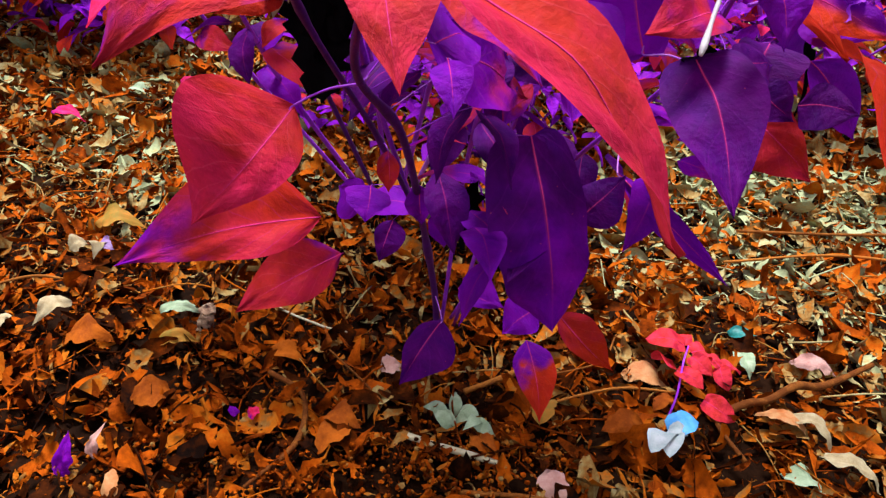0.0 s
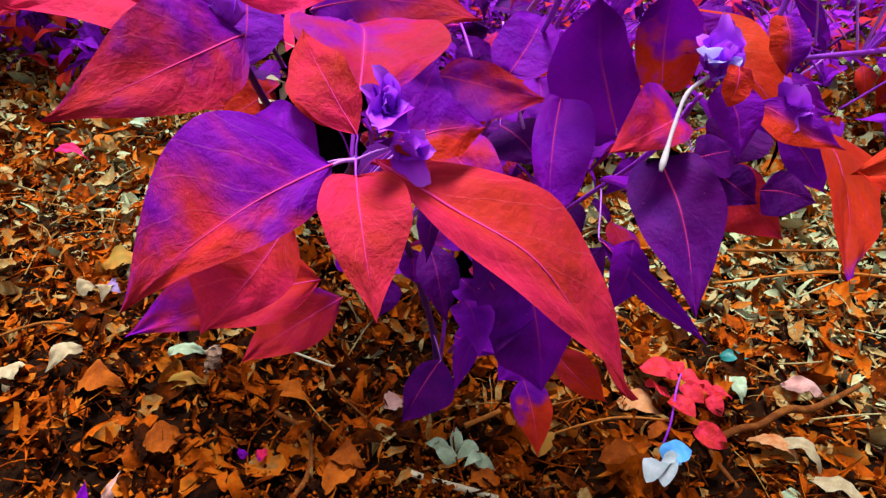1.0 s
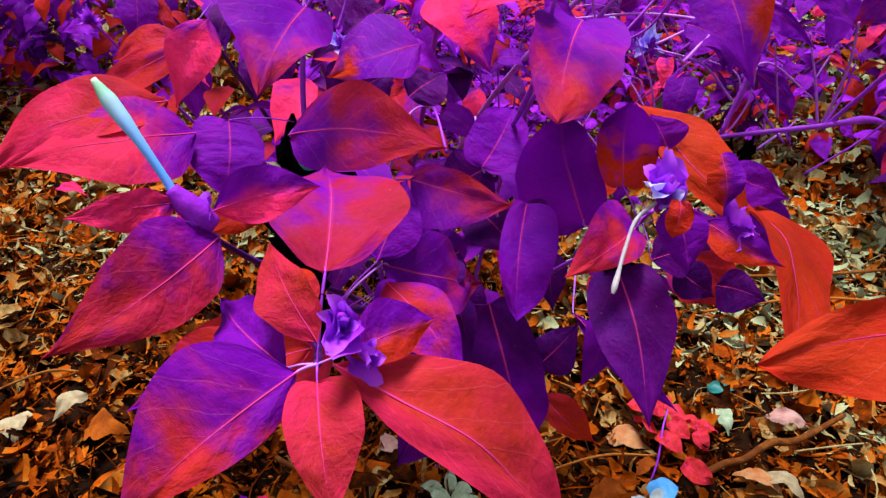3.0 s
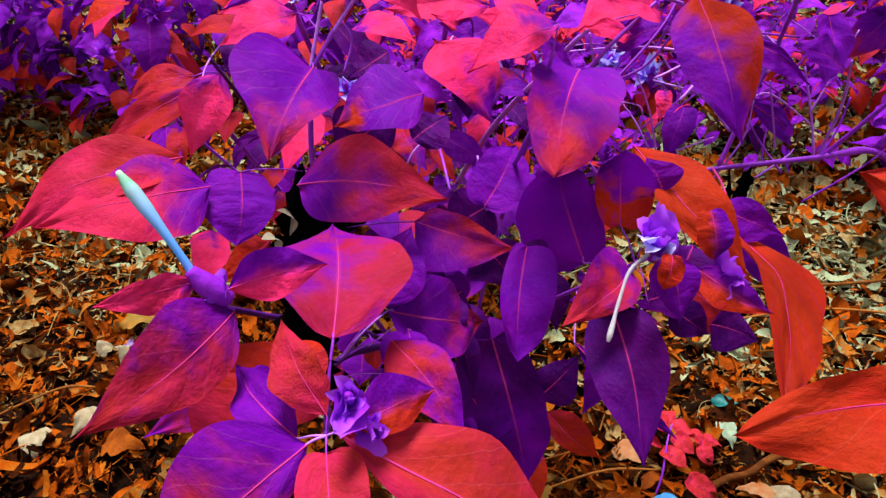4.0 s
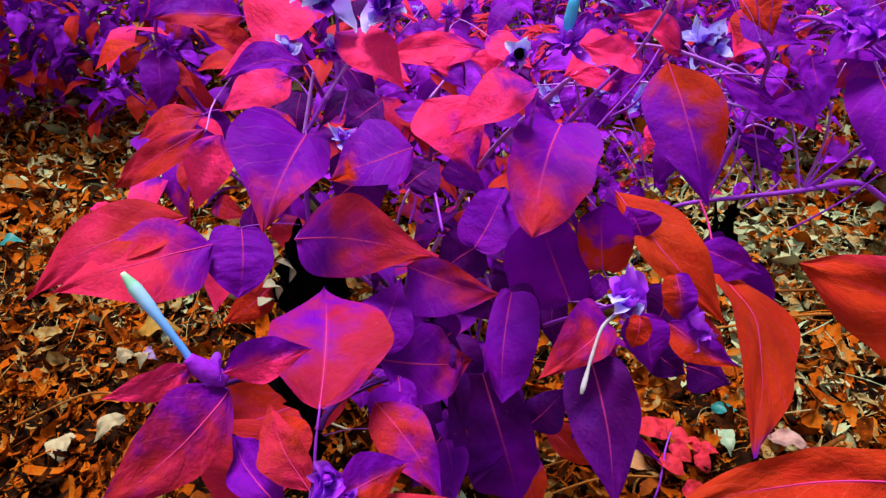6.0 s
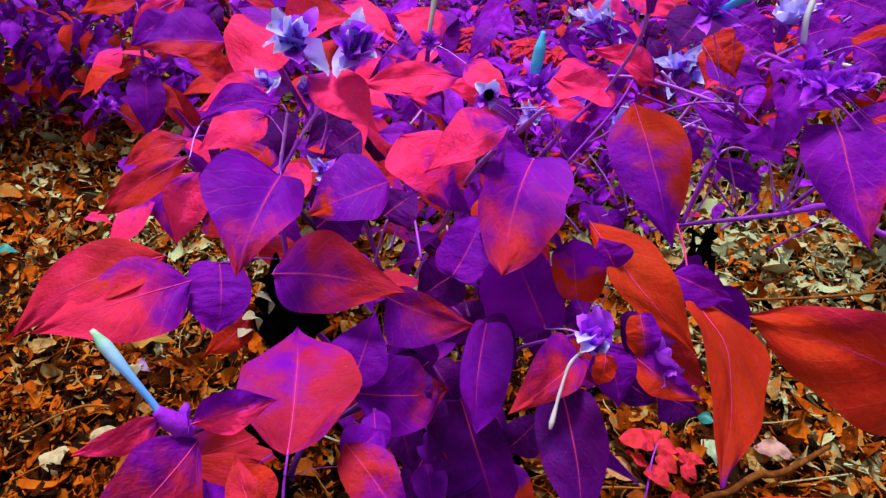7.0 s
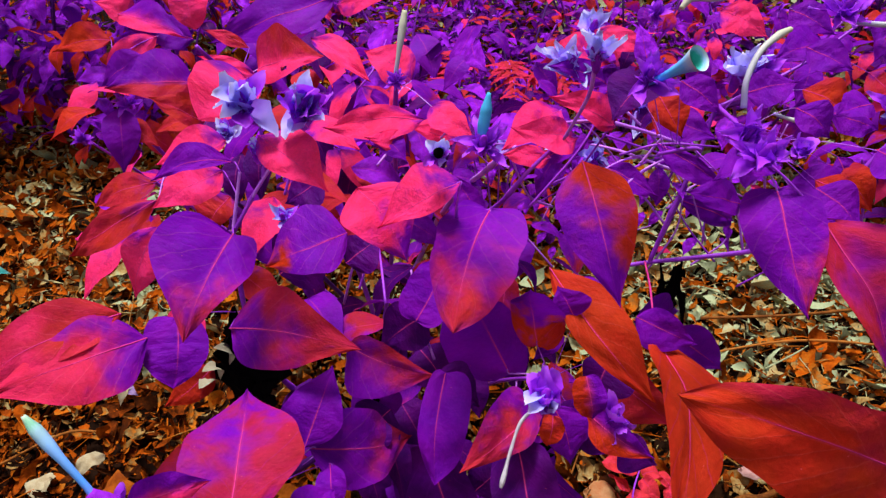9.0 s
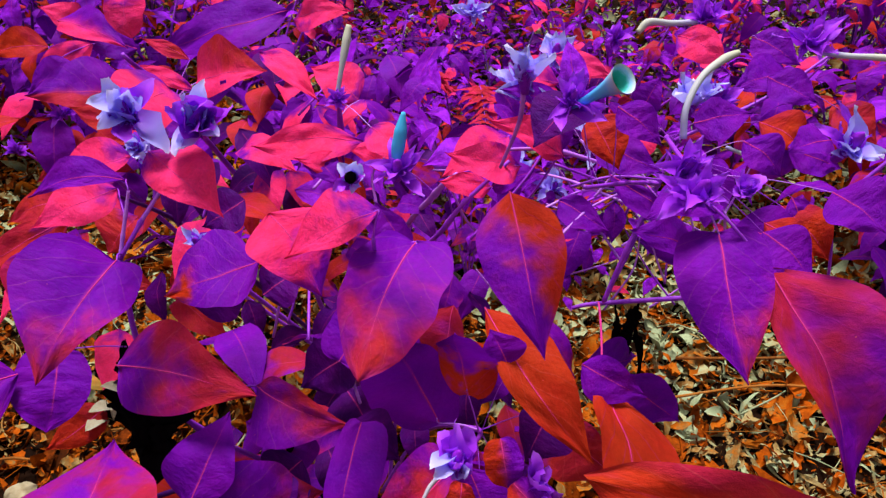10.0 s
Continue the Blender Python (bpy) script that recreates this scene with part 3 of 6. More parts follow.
blade(plant, (0.012, 0.430, 0.640), (0.003, 0.356, 0.621), (0.871, 0.030, -0.490), 0.021, 0.038, "heart", "purple_tip_red", 0.10)
blade(plant, (0.171, 0.489, 0.620), (0.150, 0.395, 0.594), (0.95, -0.137, -0.25), 0.032, 0.025, "broad", "purple_tip_red", 0.10)
blade(plant, (0.227, 0.462, 0.673), (0.246, 0.396, 0.613), (0.909, 0.10, 0.25), 0.0225, 0.0225, "ovate", "orange_side", 0.1)
blade(plant, (0.215, 0.496, 0.563), (0.286, 0.416, 0.506), (0.790, 0.468, 0.395), 0.027, 0.014, "lance", "rust", 0.12)
blade(plant, (0.303, 0.503, 0.494), (0.296, 0.340, 0.468), (0.890, -0.02, -0.45), 0.034, 0.026, "lance", "rust_tip_purple", 0.12, None)
inv = plant.matrix_world.inverted()
part("petiole", tube_mesh("petiole", [inv @ Vector(p) for p in ((0.309, 0.585, 0.500), (0.306, 0.545, 0.503), (0.303, 0.503, 0.495), (0.302, 0.480, 0.495))], [0.0010, 0.0009, 0.0008, 0.0006], 7, 6), "vein", plant, "bright pink stalk")
blade(plant, (0.390, 0.325, 0.565), (0.2565, 0.302, 0.647), (-0.387, -0.511, -0.767), 0.031, 0.023, "broad", "rust_blush", 0.1)
blade(plant, (-0.065, 0.405, 0.595), (-0.144, 0.345, 0.579), (0.576, -0.618, -0.535), 0.017, 0.023, "ovate", "rose", 0.12)
blade(plant, (-0.051, 0.400, 0.578), (-0.121, 0.340, 0.588), (0.516, -0.689, -0.509), 0.029, 0.025, "ovate", "rose_base_purple", 0.12)
blade(plant, (-0.039, 0.420, 0.578), (-0.036, 0.385, 0.547), (0.916, 0.309, -0.255), 0.019, 0.023, "broad", "purple", 0.1)
blade(plant, (0.049, 0.270, 0.582), (0.032, 0.355, 0.586), (-0.971, -0.200, 0.130), 0.028, 0.032, "diamond", "red_blush", 0.12)
blade(plant, (0.054, 0.360, 0.523), (0.068, 0.405, 0.551), (-0.939, 0.080, 0.335), 0.022, 0.017, "ovate", "purple", 0.1)
blade(plant, (0.056, 0.362, 0.519), (0.115, 0.410, 0.470), (-0.068, 0.754, 0.653), 0.027, 0.026, "ovate", "purple_tip_red", 0.1)
blade(plant, (0.0686, 0.295, 0.559), (0.1056, 0.257, 0.5348), (0.752, 0.595, 0.283), 0.014, 0.014, "ovate", "red_blush", 0.1, None)
blade(plant, (-0.004, 0.420, 0.569), (0.090, 0.394, 0.576), (0.158, 0.673, 0.722), 0.029, 0.026, "ovate", "crimson_edge_purple", 0.12)
blade(plant, (0.064, 0.450, 0.525), (0.133, 0.420, 0.525), (0.289, 0.668, 0.686), 0.014, 0.029, "ovate", "purple_tip_red2", 0.12)
blade(plant, (0.186, 0.460, 0.486), (0.156, 0.450, 0.576), (-0.922, -0.208, -0.326), 0.037, 0.022, "broad", "purple", 0.1)
blade(plant, (0.206, 0.455, 0.522), (0.197, 0.445, 0.586), (-0.972, 0.201, -0.118), 0.017, 0.022, "broad", "orange_to_purple", 0.1)
blade(plant, (0.112, 0.485, 0.517), (0.135, 0.530, 0.546), (-0.898, 0.204, 0.390), 0.022, 0.022, "broad", "purple", 0.1)
blade(plant, (0.200, 0.389, 0.531), (0.156, 0.339, 0.531), (0.506, -0.446, -0.668), 0.012, 0.024, "heart", "crimson_edge_purple", 0.1)
blade(plant, (0.208, 0.352, 0.571), (0.205, 0.343, 0.555), (0.98, 0.1, 0.1), 0.007, 0.007, "broad", "orange_red", 0.1, None)
blade(plant, (0.226, 0.364, 0.591), (0.231, 0.352, 0.568), (0.95, 0.2, 0.2), 0.009, 0.010, "broad", "orange_half_purple", 0.2, None)
blade(plant, (0.210, 0.372, 0.556), (0.222, 0.352, 0.525), (0.93, 0.3, 0.15), 0.015, 0.014, "ovate", "purple", 0.1, None)
blade(plant, (0.232, 0.376, 0.545), (0.270, 0.352, 0.533), (0.3, 0.6, 0.7), 0.010, 0.012, "ovate", "orange_half_purple", 0.12, None)
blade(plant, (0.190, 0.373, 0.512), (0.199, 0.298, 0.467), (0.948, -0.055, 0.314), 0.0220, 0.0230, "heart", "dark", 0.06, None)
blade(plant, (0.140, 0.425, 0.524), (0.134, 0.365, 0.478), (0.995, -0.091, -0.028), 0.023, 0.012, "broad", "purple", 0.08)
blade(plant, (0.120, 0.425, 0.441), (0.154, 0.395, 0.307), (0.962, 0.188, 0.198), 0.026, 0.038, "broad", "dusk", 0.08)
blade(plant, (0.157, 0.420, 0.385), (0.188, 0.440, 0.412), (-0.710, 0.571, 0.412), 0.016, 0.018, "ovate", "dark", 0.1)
blade(plant, (0.050, 0.218, 0.581), (0.005, 0.172, 0.563), (0.651, -0.365, -0.666), 0.011, 0.026, "ovate", "red_base_purple", 0.15, False)
blade(plant, (0.057, 0.216, 0.579), (0.068, 0.178, 0.559), (0.958, 0.285, -0.013), 0.014, 0.011, "heart", "rose_to_orange", 0.12, False)
blade(plant, (0.061, 0.222, 0.581), (0.150, 0.207, 0.505), (0.256, 0.945, 0.204), 0.026, 0.013, "lance", "rose_to_orange", 0.13, False)
blade(plant, (0.014, 0.262, 0.603), (-0.019, 0.203, 0.597), (0.542, -0.220, -0.811), 0.015, 0.019, "ovate", "crimson_edge_purple", 0.15, False)
blade(plant, (0.066, 0.223, 0.585), (0.094, 0.243, 0.584), (-0.351, 0.550, 0.758), 0.012, 0.009, "lance", "orange_half_purple", 0.1, False)
blade(plant, (0.003, 0.262, 0.617), (-0.021, 0.235, 0.626), (0.116, -0.400, -0.909), 0.008, 0.006, "lance", "pink", 0.1, False)
blade(plant, (0.014, 0.262, 0.614), (0.051, 0.272, 0.620), (-0.243, 0.357, 0.902), 0.011, 0.009, "lance", "pink_under_purple", 0.1, False)
blade(plant, (0.056, 0.226, 0.587), (0.036, 0.250, 0.610), (-0.853, -0.458, -0.251), 0.011, 0.008, "lance", "rose_to_orange", 0.12, False)
blade(plant, (0.045, 0.222, 0.579), (0.010, 0.260, 0.577), (-0.653, -0.624, -0.429), 0.009, 0.012, "lance", "purple", 0.1, False)
blade(plant, (-0.001, 0.330, 0.489), (-0.043, 0.290, 0.444), (0.779, -0.130, -0.614), 0.018, 0.041, "ovate", "rose", 0.12)
blade(plant, (-0.037, 0.500, 0.319), (-0.185, 0.430, 0.302), (0.315, -0.456, -0.832), 0.025, 0.049, "ovate", "red_tip_purple", 0.15)
blade(plant, (-0.058, 0.660, 0.168), (-0.149, 0.550, 0.161), (0.550, -0.405, -0.730), 0.030, 0.037, "lance", "red", 0.1)
blade(plant, (0.066, 0.620, 0.114), (0.023, 0.575, 0.046), (0.884, -0.294, -0.364), 0.037, 0.020, "ovate", "dark", 0.1)
blade(plant, (0.164, 0.600, 0.113), (0.185, 0.535, 0.052), (0.967, 0.074, 0.245), 0.024, 0.022, "ovate", "orange_base_purple", 0.1)
blade(plant, (0.197, 0.620, 0.140), (0.270, 0.600, 0.076), (0.665, 0.389, 0.638), 0.026, 0.016, "ovate", "orange", 0.1)
blade(plant, (0.082, 0.550, 0.217), (0.126, 0.520, 0.222), (0.317, 0.585, 0.747), 0.025, 0.011, "ovate", "purple", 0.1)
blade(plant, (0.156, 0.520, 0.225), (0.126, 0.500, 0.208), (0.660, -0.536, -0.526), 0.018, 0.022, "ovate", "purple", 0.1)
blade(plant, (0.021, 0.520, 0.310), (0.011, 0.500, 0.277), (0.960, -0.057, -0.275), 0.016, 0.011, "ovate", "dark", 0.1)
blade(plant, (0.026, 0.450, 0.410), (0.026, 0.450, 0.376), (0.991, 0.137, 0.006), 0.007, 0.009, "ovate", "red", 0.1)
blade(plant, (-0.017, 0.600, 0.282), (-0.050, 0.620, 0.281), (-0.293, -0.527, -0.798), 0.029, 0.015, "ovate", "purple", 0.1)
blade(plant, (0.044, 0.500, 0.357), (0.048, 0.500, 0.319), (0.987, 0.132, 0.096), 0.012, 0.012, "ovate", "purple", 0.1)
blade(plant, (0.086, 0.500, 0.342), (0.112, 0.460, 0.319), (0.843, 0.267, 0.468), 0.011, 0.010, "ovate", "red", 0.1)
blade(plant, (0.062, 0.620, 0.265), (0.062, 0.620, 0.215), (1.000, 0.028, -0.005), 0.020, 0.017, "ovate", "purple", 0.1)
blade(plant, (0.005, 0.500, 0.353), (0.005, 0.470, 0.337), (0.987, 0.082, -0.141), 0.017, 0.020, "ovate", "purple", 0.1)
blade(plant, (0.189, 0.470, 0.398), (0.272, 0.420, 0.342), (0.631, 0.213, 0.746), 0.009, 0.010, "lance", "purple", 0.1)
blade(plant, (0.068, 0.360, 0.507), (0.074, 0.330, 0.489), (0.984, 0.089, 0.154), 0.011, 0.010, "ovate", "purple", 0.1)
blade(plant, (0.264, 0.470, 0.497), (0.246, 0.440, 0.474), (0.892, -0.431, -0.137), 0.027, 0.016, "ovate", "dark", 0.1)
blade(plant, (0.266, 0.510, 0.442), (0.333, 0.482, 0.396), (0.491, 0.320, 0.810), 0.020, 0.030, "ovate", "red", 0.15)
blade(plant, (0.322, 0.530, 0.470), (0.385, 0.540, 0.408), (0.4, 0.35, 0.75), 0.020, 0.020, "ovate", "purple", 0.1, None)
blade(plant, (0.296, 0.540, 0.470), (0.352, 0.590, 0.436), (0.3, 0.6, 0.6), 0.024, 0.022, "ovate", "purple", 0.1, None)
blade(plant, (0.243, 0.470, 0.549), (0.240, 0.460, 0.528), (0.945, -0.328, 0.003), 0.019, 0.011, "ovate", "purple", 0.1)
blade(plant, (0.305, 0.250, 0.575), (0.199, 0.228, 0.585), (0.113, -0.805, -0.582), 0.024, 0.013, "broad", "rust", 0.1)
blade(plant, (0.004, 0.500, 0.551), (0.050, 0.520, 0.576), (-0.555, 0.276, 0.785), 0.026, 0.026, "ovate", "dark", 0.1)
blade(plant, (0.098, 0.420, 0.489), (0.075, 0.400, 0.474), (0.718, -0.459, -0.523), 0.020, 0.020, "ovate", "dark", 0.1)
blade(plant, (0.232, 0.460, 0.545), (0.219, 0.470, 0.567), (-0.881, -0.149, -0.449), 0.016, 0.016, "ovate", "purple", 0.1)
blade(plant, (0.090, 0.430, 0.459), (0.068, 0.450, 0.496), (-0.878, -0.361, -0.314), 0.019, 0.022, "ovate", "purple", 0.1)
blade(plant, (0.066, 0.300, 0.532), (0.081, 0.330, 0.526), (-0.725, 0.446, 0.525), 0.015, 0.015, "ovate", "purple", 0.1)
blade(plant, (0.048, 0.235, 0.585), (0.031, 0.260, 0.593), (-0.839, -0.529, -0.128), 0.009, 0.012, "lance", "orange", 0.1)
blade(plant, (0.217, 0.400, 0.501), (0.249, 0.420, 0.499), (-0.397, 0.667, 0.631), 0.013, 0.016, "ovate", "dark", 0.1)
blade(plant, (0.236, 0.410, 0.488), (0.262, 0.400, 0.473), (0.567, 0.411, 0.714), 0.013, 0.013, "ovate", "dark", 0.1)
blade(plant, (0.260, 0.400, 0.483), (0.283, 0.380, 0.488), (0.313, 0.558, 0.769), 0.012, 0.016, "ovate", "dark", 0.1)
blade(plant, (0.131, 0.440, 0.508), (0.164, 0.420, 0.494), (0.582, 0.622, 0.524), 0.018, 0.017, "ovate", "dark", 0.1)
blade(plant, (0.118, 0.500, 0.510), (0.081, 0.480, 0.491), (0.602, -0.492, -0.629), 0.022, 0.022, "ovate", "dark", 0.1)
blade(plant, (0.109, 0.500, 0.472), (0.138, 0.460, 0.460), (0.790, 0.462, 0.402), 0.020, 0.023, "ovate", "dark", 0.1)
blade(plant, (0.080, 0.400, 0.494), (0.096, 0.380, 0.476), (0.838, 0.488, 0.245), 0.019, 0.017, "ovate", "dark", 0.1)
blade(plant, (0.286, 0.500, 0.511), (0.331, 0.480, 0.500), (0.418, 0.499, 0.759), 0.015, 0.019, "ovate", "purple", 0.1)
blade(plant, (0.006, 0.470, 0.669), (-0.042, 0.450, 0.669), (0.310, -0.749, -0.586), 0.006, 0.013, "lance", "purple", 0.2)
blade(plant, (-0.008, 0.480, 0.657), (-0.048, 0.450, 0.647), (0.585, -0.603, -0.542), 0.016, 0.018, "ovate", "pink", 0.12)
blade(plant, (0.031, 0.460, 0.693), (0.074, 0.440, 0.665), (0.526, 0.822, 0.217), 0.021, 0.014, "ovate", "pink", 0.12)
blade(plant, (0.079, 0.490, 0.637), (0.115, 0.460, 0.596), (0.697, 0.711, 0.094), 0.027, 0.027, "ovate", "pink_to_purple", 0.12)
blade(plant, (0.153, 0.470, 0.654), (0.099, 0.450, 0.632), (0.465, -0.763, -0.449), 0.011, 0.024, "ovate", "pink_base_purple", 0.12)
blade(plant, (-0.055, 0.460, 0.625), (-0.080, 0.440, 0.577), (0.894, -0.275, -0.354), 0.018, 0.015, "ovate", "pink", 0.1)
blade(plant, (0.070, 0.480, 0.606), (0.012, 0.460, 0.592), (0.382, -0.802, -0.460), 0.024, 0.033, "ovate", "purple_tip_orange", 0.12)
blade(plant, (-0.028, 0.520, 0.612), (-0.046, 0.500, 0.593), (0.846, -0.405, -0.347), 0.015, 0.024, "ovate", "red", 0.1)
blade(plant, (0.038, 0.550, 0.610), (0.005, 0.540, 0.592), (0.484, -0.704, -0.520), 0.019, 0.018, "ovate", "dark", 0.1)
blade(plant, (0.164, 0.490, 0.606), (0.145, 0.500, 0.642), (-0.708, -0.678, -0.195), 0.017, 0.011, "ovate", "purple", 0.1)
blade(plant, (0.059, 0.500, 0.563), (0.084, 0.520, 0.575), (-0.681, 0.660, 0.317), 0.015, 0.022, "ovate", "dark", 0.1)
stem(plant, [(0.052, 0.550, 0.494), (0.057, 0.560, 0.512), (0.052, 0.580, 0.541)], 0.0012, 0.0008, "stem", False)
stem(plant, [(0.032, 0.560, 0.467), (0.053, 0.560, 0.524), (0.074, 0.600, 0.517)], 0.0012, 0.0008, "stem_pale", False)
stem(plant, [(0.086, 0.500, 0.521), (0.075, 0.550, 0.531), (0.063, 0.600, 0.523)], 0.0012, 0.0008, "stem", False)
stem(plant, [(0.125, 0.480, 0.479), (0.111, 0.500, 0.516), (0.106, 0.520, 0.541)], 0.0012, 0.0008, "stem_pale", False)
bract_cluster(plant, (0.025, 0.462, 0.710), (0.1, -0.5, 0.85), 0.027, 1, True, 24, True, (-8, 80))
bract_cluster(plant, (0.060, 0.468, 0.704), (0.1, -0.5, 0.85), 0.027, 2, True, 20, True, (-4, 84))
bract_cluster(plant, (0.028, 0.462, 0.679), (0.1, -0.5, 0.85), 0.014, 3, True)
bract_cluster(plant, (0.140, 0.469, 0.674), (0.05, -0.80, 0.60), 0.017, 4, True, 15, False, (8, 46))
bract_cluster(plant, (0.167, 0.460, 0.683), (0.1, -0.5, 0.85), 0.023, 5, False)
bract_cluster(plant, (0.204, 0.368, 0.562), (0.1, -0.15, 0.95), 0.027, 6, True, 13, True, (38, 84))
bract_cluster(plant, (0.244, 0.376, 0.540), (0.55, -0.6, 0.35), 0.024, 7, False, 26, True, (18, 80))
bract_cluster(plant, (0.065, 0.226, 0.595), (0.1, -0.5, 0.85), 0.017, 8, False, 12)
bract_cluster(plant, (0.070, 0.226, 0.583), (0.3, -0.6, 0.65), 0.015, 9, False, 12)
bract_cluster(plant, (0.010, 0.520, 0.590), (0.1, -0.5, 0.85), 0.018, 11, True)
flower_tube(plant, [(0.002, 0.262, 0.619), (-0.001, 0.264, 0.625), (-0.009, 0.268, 0.638), (-0.016, 0.272, 0.647), (-0.023, 0.276, 0.656)], [0.0018, 0.0016, 0.0015, 0.0019, 0.0027, 0.0029, 0.001], "tube_blue", "long blue flower tube with a pale green tip")
flower_tube(plant, [(0.202, 0.368, 0.561), (0.191, 0.361, 0.554), (0.185, 0.350, 0.542), (0.181, 0.340, 0.531), (0.179, 0.335, 0.525)], [0.0012, 0.001, 0.0012, 0.0009, 0.0011, 0.001, 0.0016, 0.0017, 0.0009], "tube_white", "limp white flower tube")
flower_tube(plant, [(0.167, 0.460, 0.684), (0.167, 0.460, 0.693), (0.169, 0.462, 0.704), (0.171, 0.465, 0.716)], [0.0022, 0.0024, 0.0036, 0.0034, 0.001], "tube_sky", "short upright pale blue flower tube")


def withered_shade(parent, at, length, width, seed):
    """A black leaf that hangs, crumpled, from a joint: dead, or added as shade in a gap."""
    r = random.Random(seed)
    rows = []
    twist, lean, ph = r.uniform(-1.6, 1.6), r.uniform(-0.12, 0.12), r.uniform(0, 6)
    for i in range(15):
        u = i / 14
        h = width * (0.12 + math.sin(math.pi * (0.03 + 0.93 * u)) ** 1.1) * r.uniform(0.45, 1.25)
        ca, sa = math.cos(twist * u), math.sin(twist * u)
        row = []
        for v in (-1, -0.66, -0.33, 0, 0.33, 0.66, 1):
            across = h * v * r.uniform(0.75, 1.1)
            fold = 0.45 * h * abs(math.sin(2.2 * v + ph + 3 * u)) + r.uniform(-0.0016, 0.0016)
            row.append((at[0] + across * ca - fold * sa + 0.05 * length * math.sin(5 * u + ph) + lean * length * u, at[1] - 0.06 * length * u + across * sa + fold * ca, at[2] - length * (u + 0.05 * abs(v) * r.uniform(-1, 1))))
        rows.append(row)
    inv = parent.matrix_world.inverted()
    part("withered_leaf_shade", grid_mesh("withered_leaf_shade", [[inv @ Vector(p) for p in q] for q in rows]), "withered_shade", parent, "black crumpled leaf, dead or added as shade in a gap")


withered_shade(plant, (-0.002, 0.430, 0.562), 0.072, 0.021, 5)
withered_shade(plant, (-0.020, 0.424, 0.528), 0.072, 0.026, 25)
withered_shade(plant, (0.000, 0.432, 0.578), 0.100, 0.018, 15)
withered_shade(plant, (-0.012, 0.436, 0.556), 0.085, 0.017, 6)
withered_shade(plant, (0.045, 0.262, 0.585), 0.030, 0.008, 7)
# added black leaves that put in the dark of shaded gaps between blades
withered_shade(plant, (0.076, 0.445, 0.507), 0.050, 0.018, 31)
withered_shade(plant, (0.085, 0.47, 0.38), 0.060, 0.016, 32)
withered_shade(plant, (0.196, 0.372, 0.519), 0.030, 0.017, 33)

# the dark tones colour in the shade of the plant's inside
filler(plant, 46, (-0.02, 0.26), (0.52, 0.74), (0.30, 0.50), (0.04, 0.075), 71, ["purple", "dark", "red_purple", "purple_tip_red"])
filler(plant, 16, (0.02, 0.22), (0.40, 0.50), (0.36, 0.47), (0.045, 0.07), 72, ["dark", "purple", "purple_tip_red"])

inv = plant.matrix_world.inverted()
bud_line = [inv @ Vector(p) for p in ((0.013, 0.2630, 0.6075), (0.009, 0.2622, 0.6120), (0.005, 0.2616, 0.6172), (0.001, 0.2620, 0.6225))]
part("bud", tube_mesh("bud", bud_line, [0.0030, 0.0048, 0.0044, 0.0024], 12, 5), "bud", plant, "swollen violet bud below the blue flower tube")

bract_cluster(plant, (0.012, 0.2625, 0.6085), (-0.5, -0.1, 0.8), 0.013, 91, False, 7, False)
# added black leaf, shade for the gap between the near leaves
withered_shade(plant, (0.030, 0.300, 0.585), 0.050, 0.013, 10)
inv = plant.matrix_world.inverted()
scrap, _ = leaf_mesh(0.016, 0.006, 0.006, "ovate", 0.3, 310, 8, 2, False)
blade(plant, (-0.033, 0.430, 0.520), (-0.062, 0.400, 0.508), (0.6, -0.3, -0.7), 0.012, 0.013, "ovate", "orange_red", 0.12, None)
for k, (px, py, pz, tilt, turn) in enumerate(((-0.020, 0.418, 0.552, 70, 60), (-0.032, 0.414, 0.532, 55, 75), (-0.037, 0.410, 0.518, 40, 95))):
    scrap2, _ = leaf_mesh(0.026, 0.006, 0.005, "lance", 0.35, 320 + k, 10, 3, False)
    part("dry_scrap", scrap2, "twig_pale", plant, "pale dry torn leaf", inv @ pose(px, py, pz, 20, tilt, turn))
part("petal", scrap, "teal", plant, "small teal piece on the black leaf", inv @ pose(0.0, 0.415, 0.555, 60, 20, 40))

# ---- the plant behind it ----
STEMS.clear()
back_plant = thing("flowering_plant", "leafy plant with pink and orange pointed leaves, in flower", "plant", "plants of the bed", (-0.05, 1.0, 0.0))
stem(back_plant, [(-0.05, 1.0, 0.0), (-0.06, 0.90, 0.30), (-0.08, 0.72, 0.60), (-0.09, 0.66, 0.68)], 0.0045, 0.0018)
stem(back_plant, [(-0.04, 1.0, 0.02), (0.03, 0.85, 0.35), (0.075, 0.70, 0.60), (0.084, 0.675, 0.645)], 0.0042, 0.0016)
stem(back_plant, [(-0.07, 1.0, 0.02), (-0.20, 0.90, 0.30), (-0.25, 0.78, 0.55), (-0.22, 0.74, 0.64)], 0.0042, 0.0016)
stem(back_plant, [(-0.06, 1.0, 0.02), (-0.14, 0.80, 0.40), (-0.13, 0.62, 0.58)], 0.0040, 0.0016, "stem_dark")
stem(back_plant, [(-0.08, 1.0, 0.02), (-0.28, 0.90, 0.35), (-0.318, 0.78, 0.53)], 0.0036, 0.0014)
stem(back_plant, [(-0.03, 1.0, 0.02), (0.10, 0.80, 0.40), (0.17, 0.62, 0.58), (0.19, 0.58, 0.62)], 0.0040, 0.0016, "stem_pale")
blade(back_plant, (-0.035, 0.620, 0.666), (-0.066, 0.580, 0.647), (0.784, -0.384, -0.487), 0.026, 0.033, "broad", "pink", 0.12)
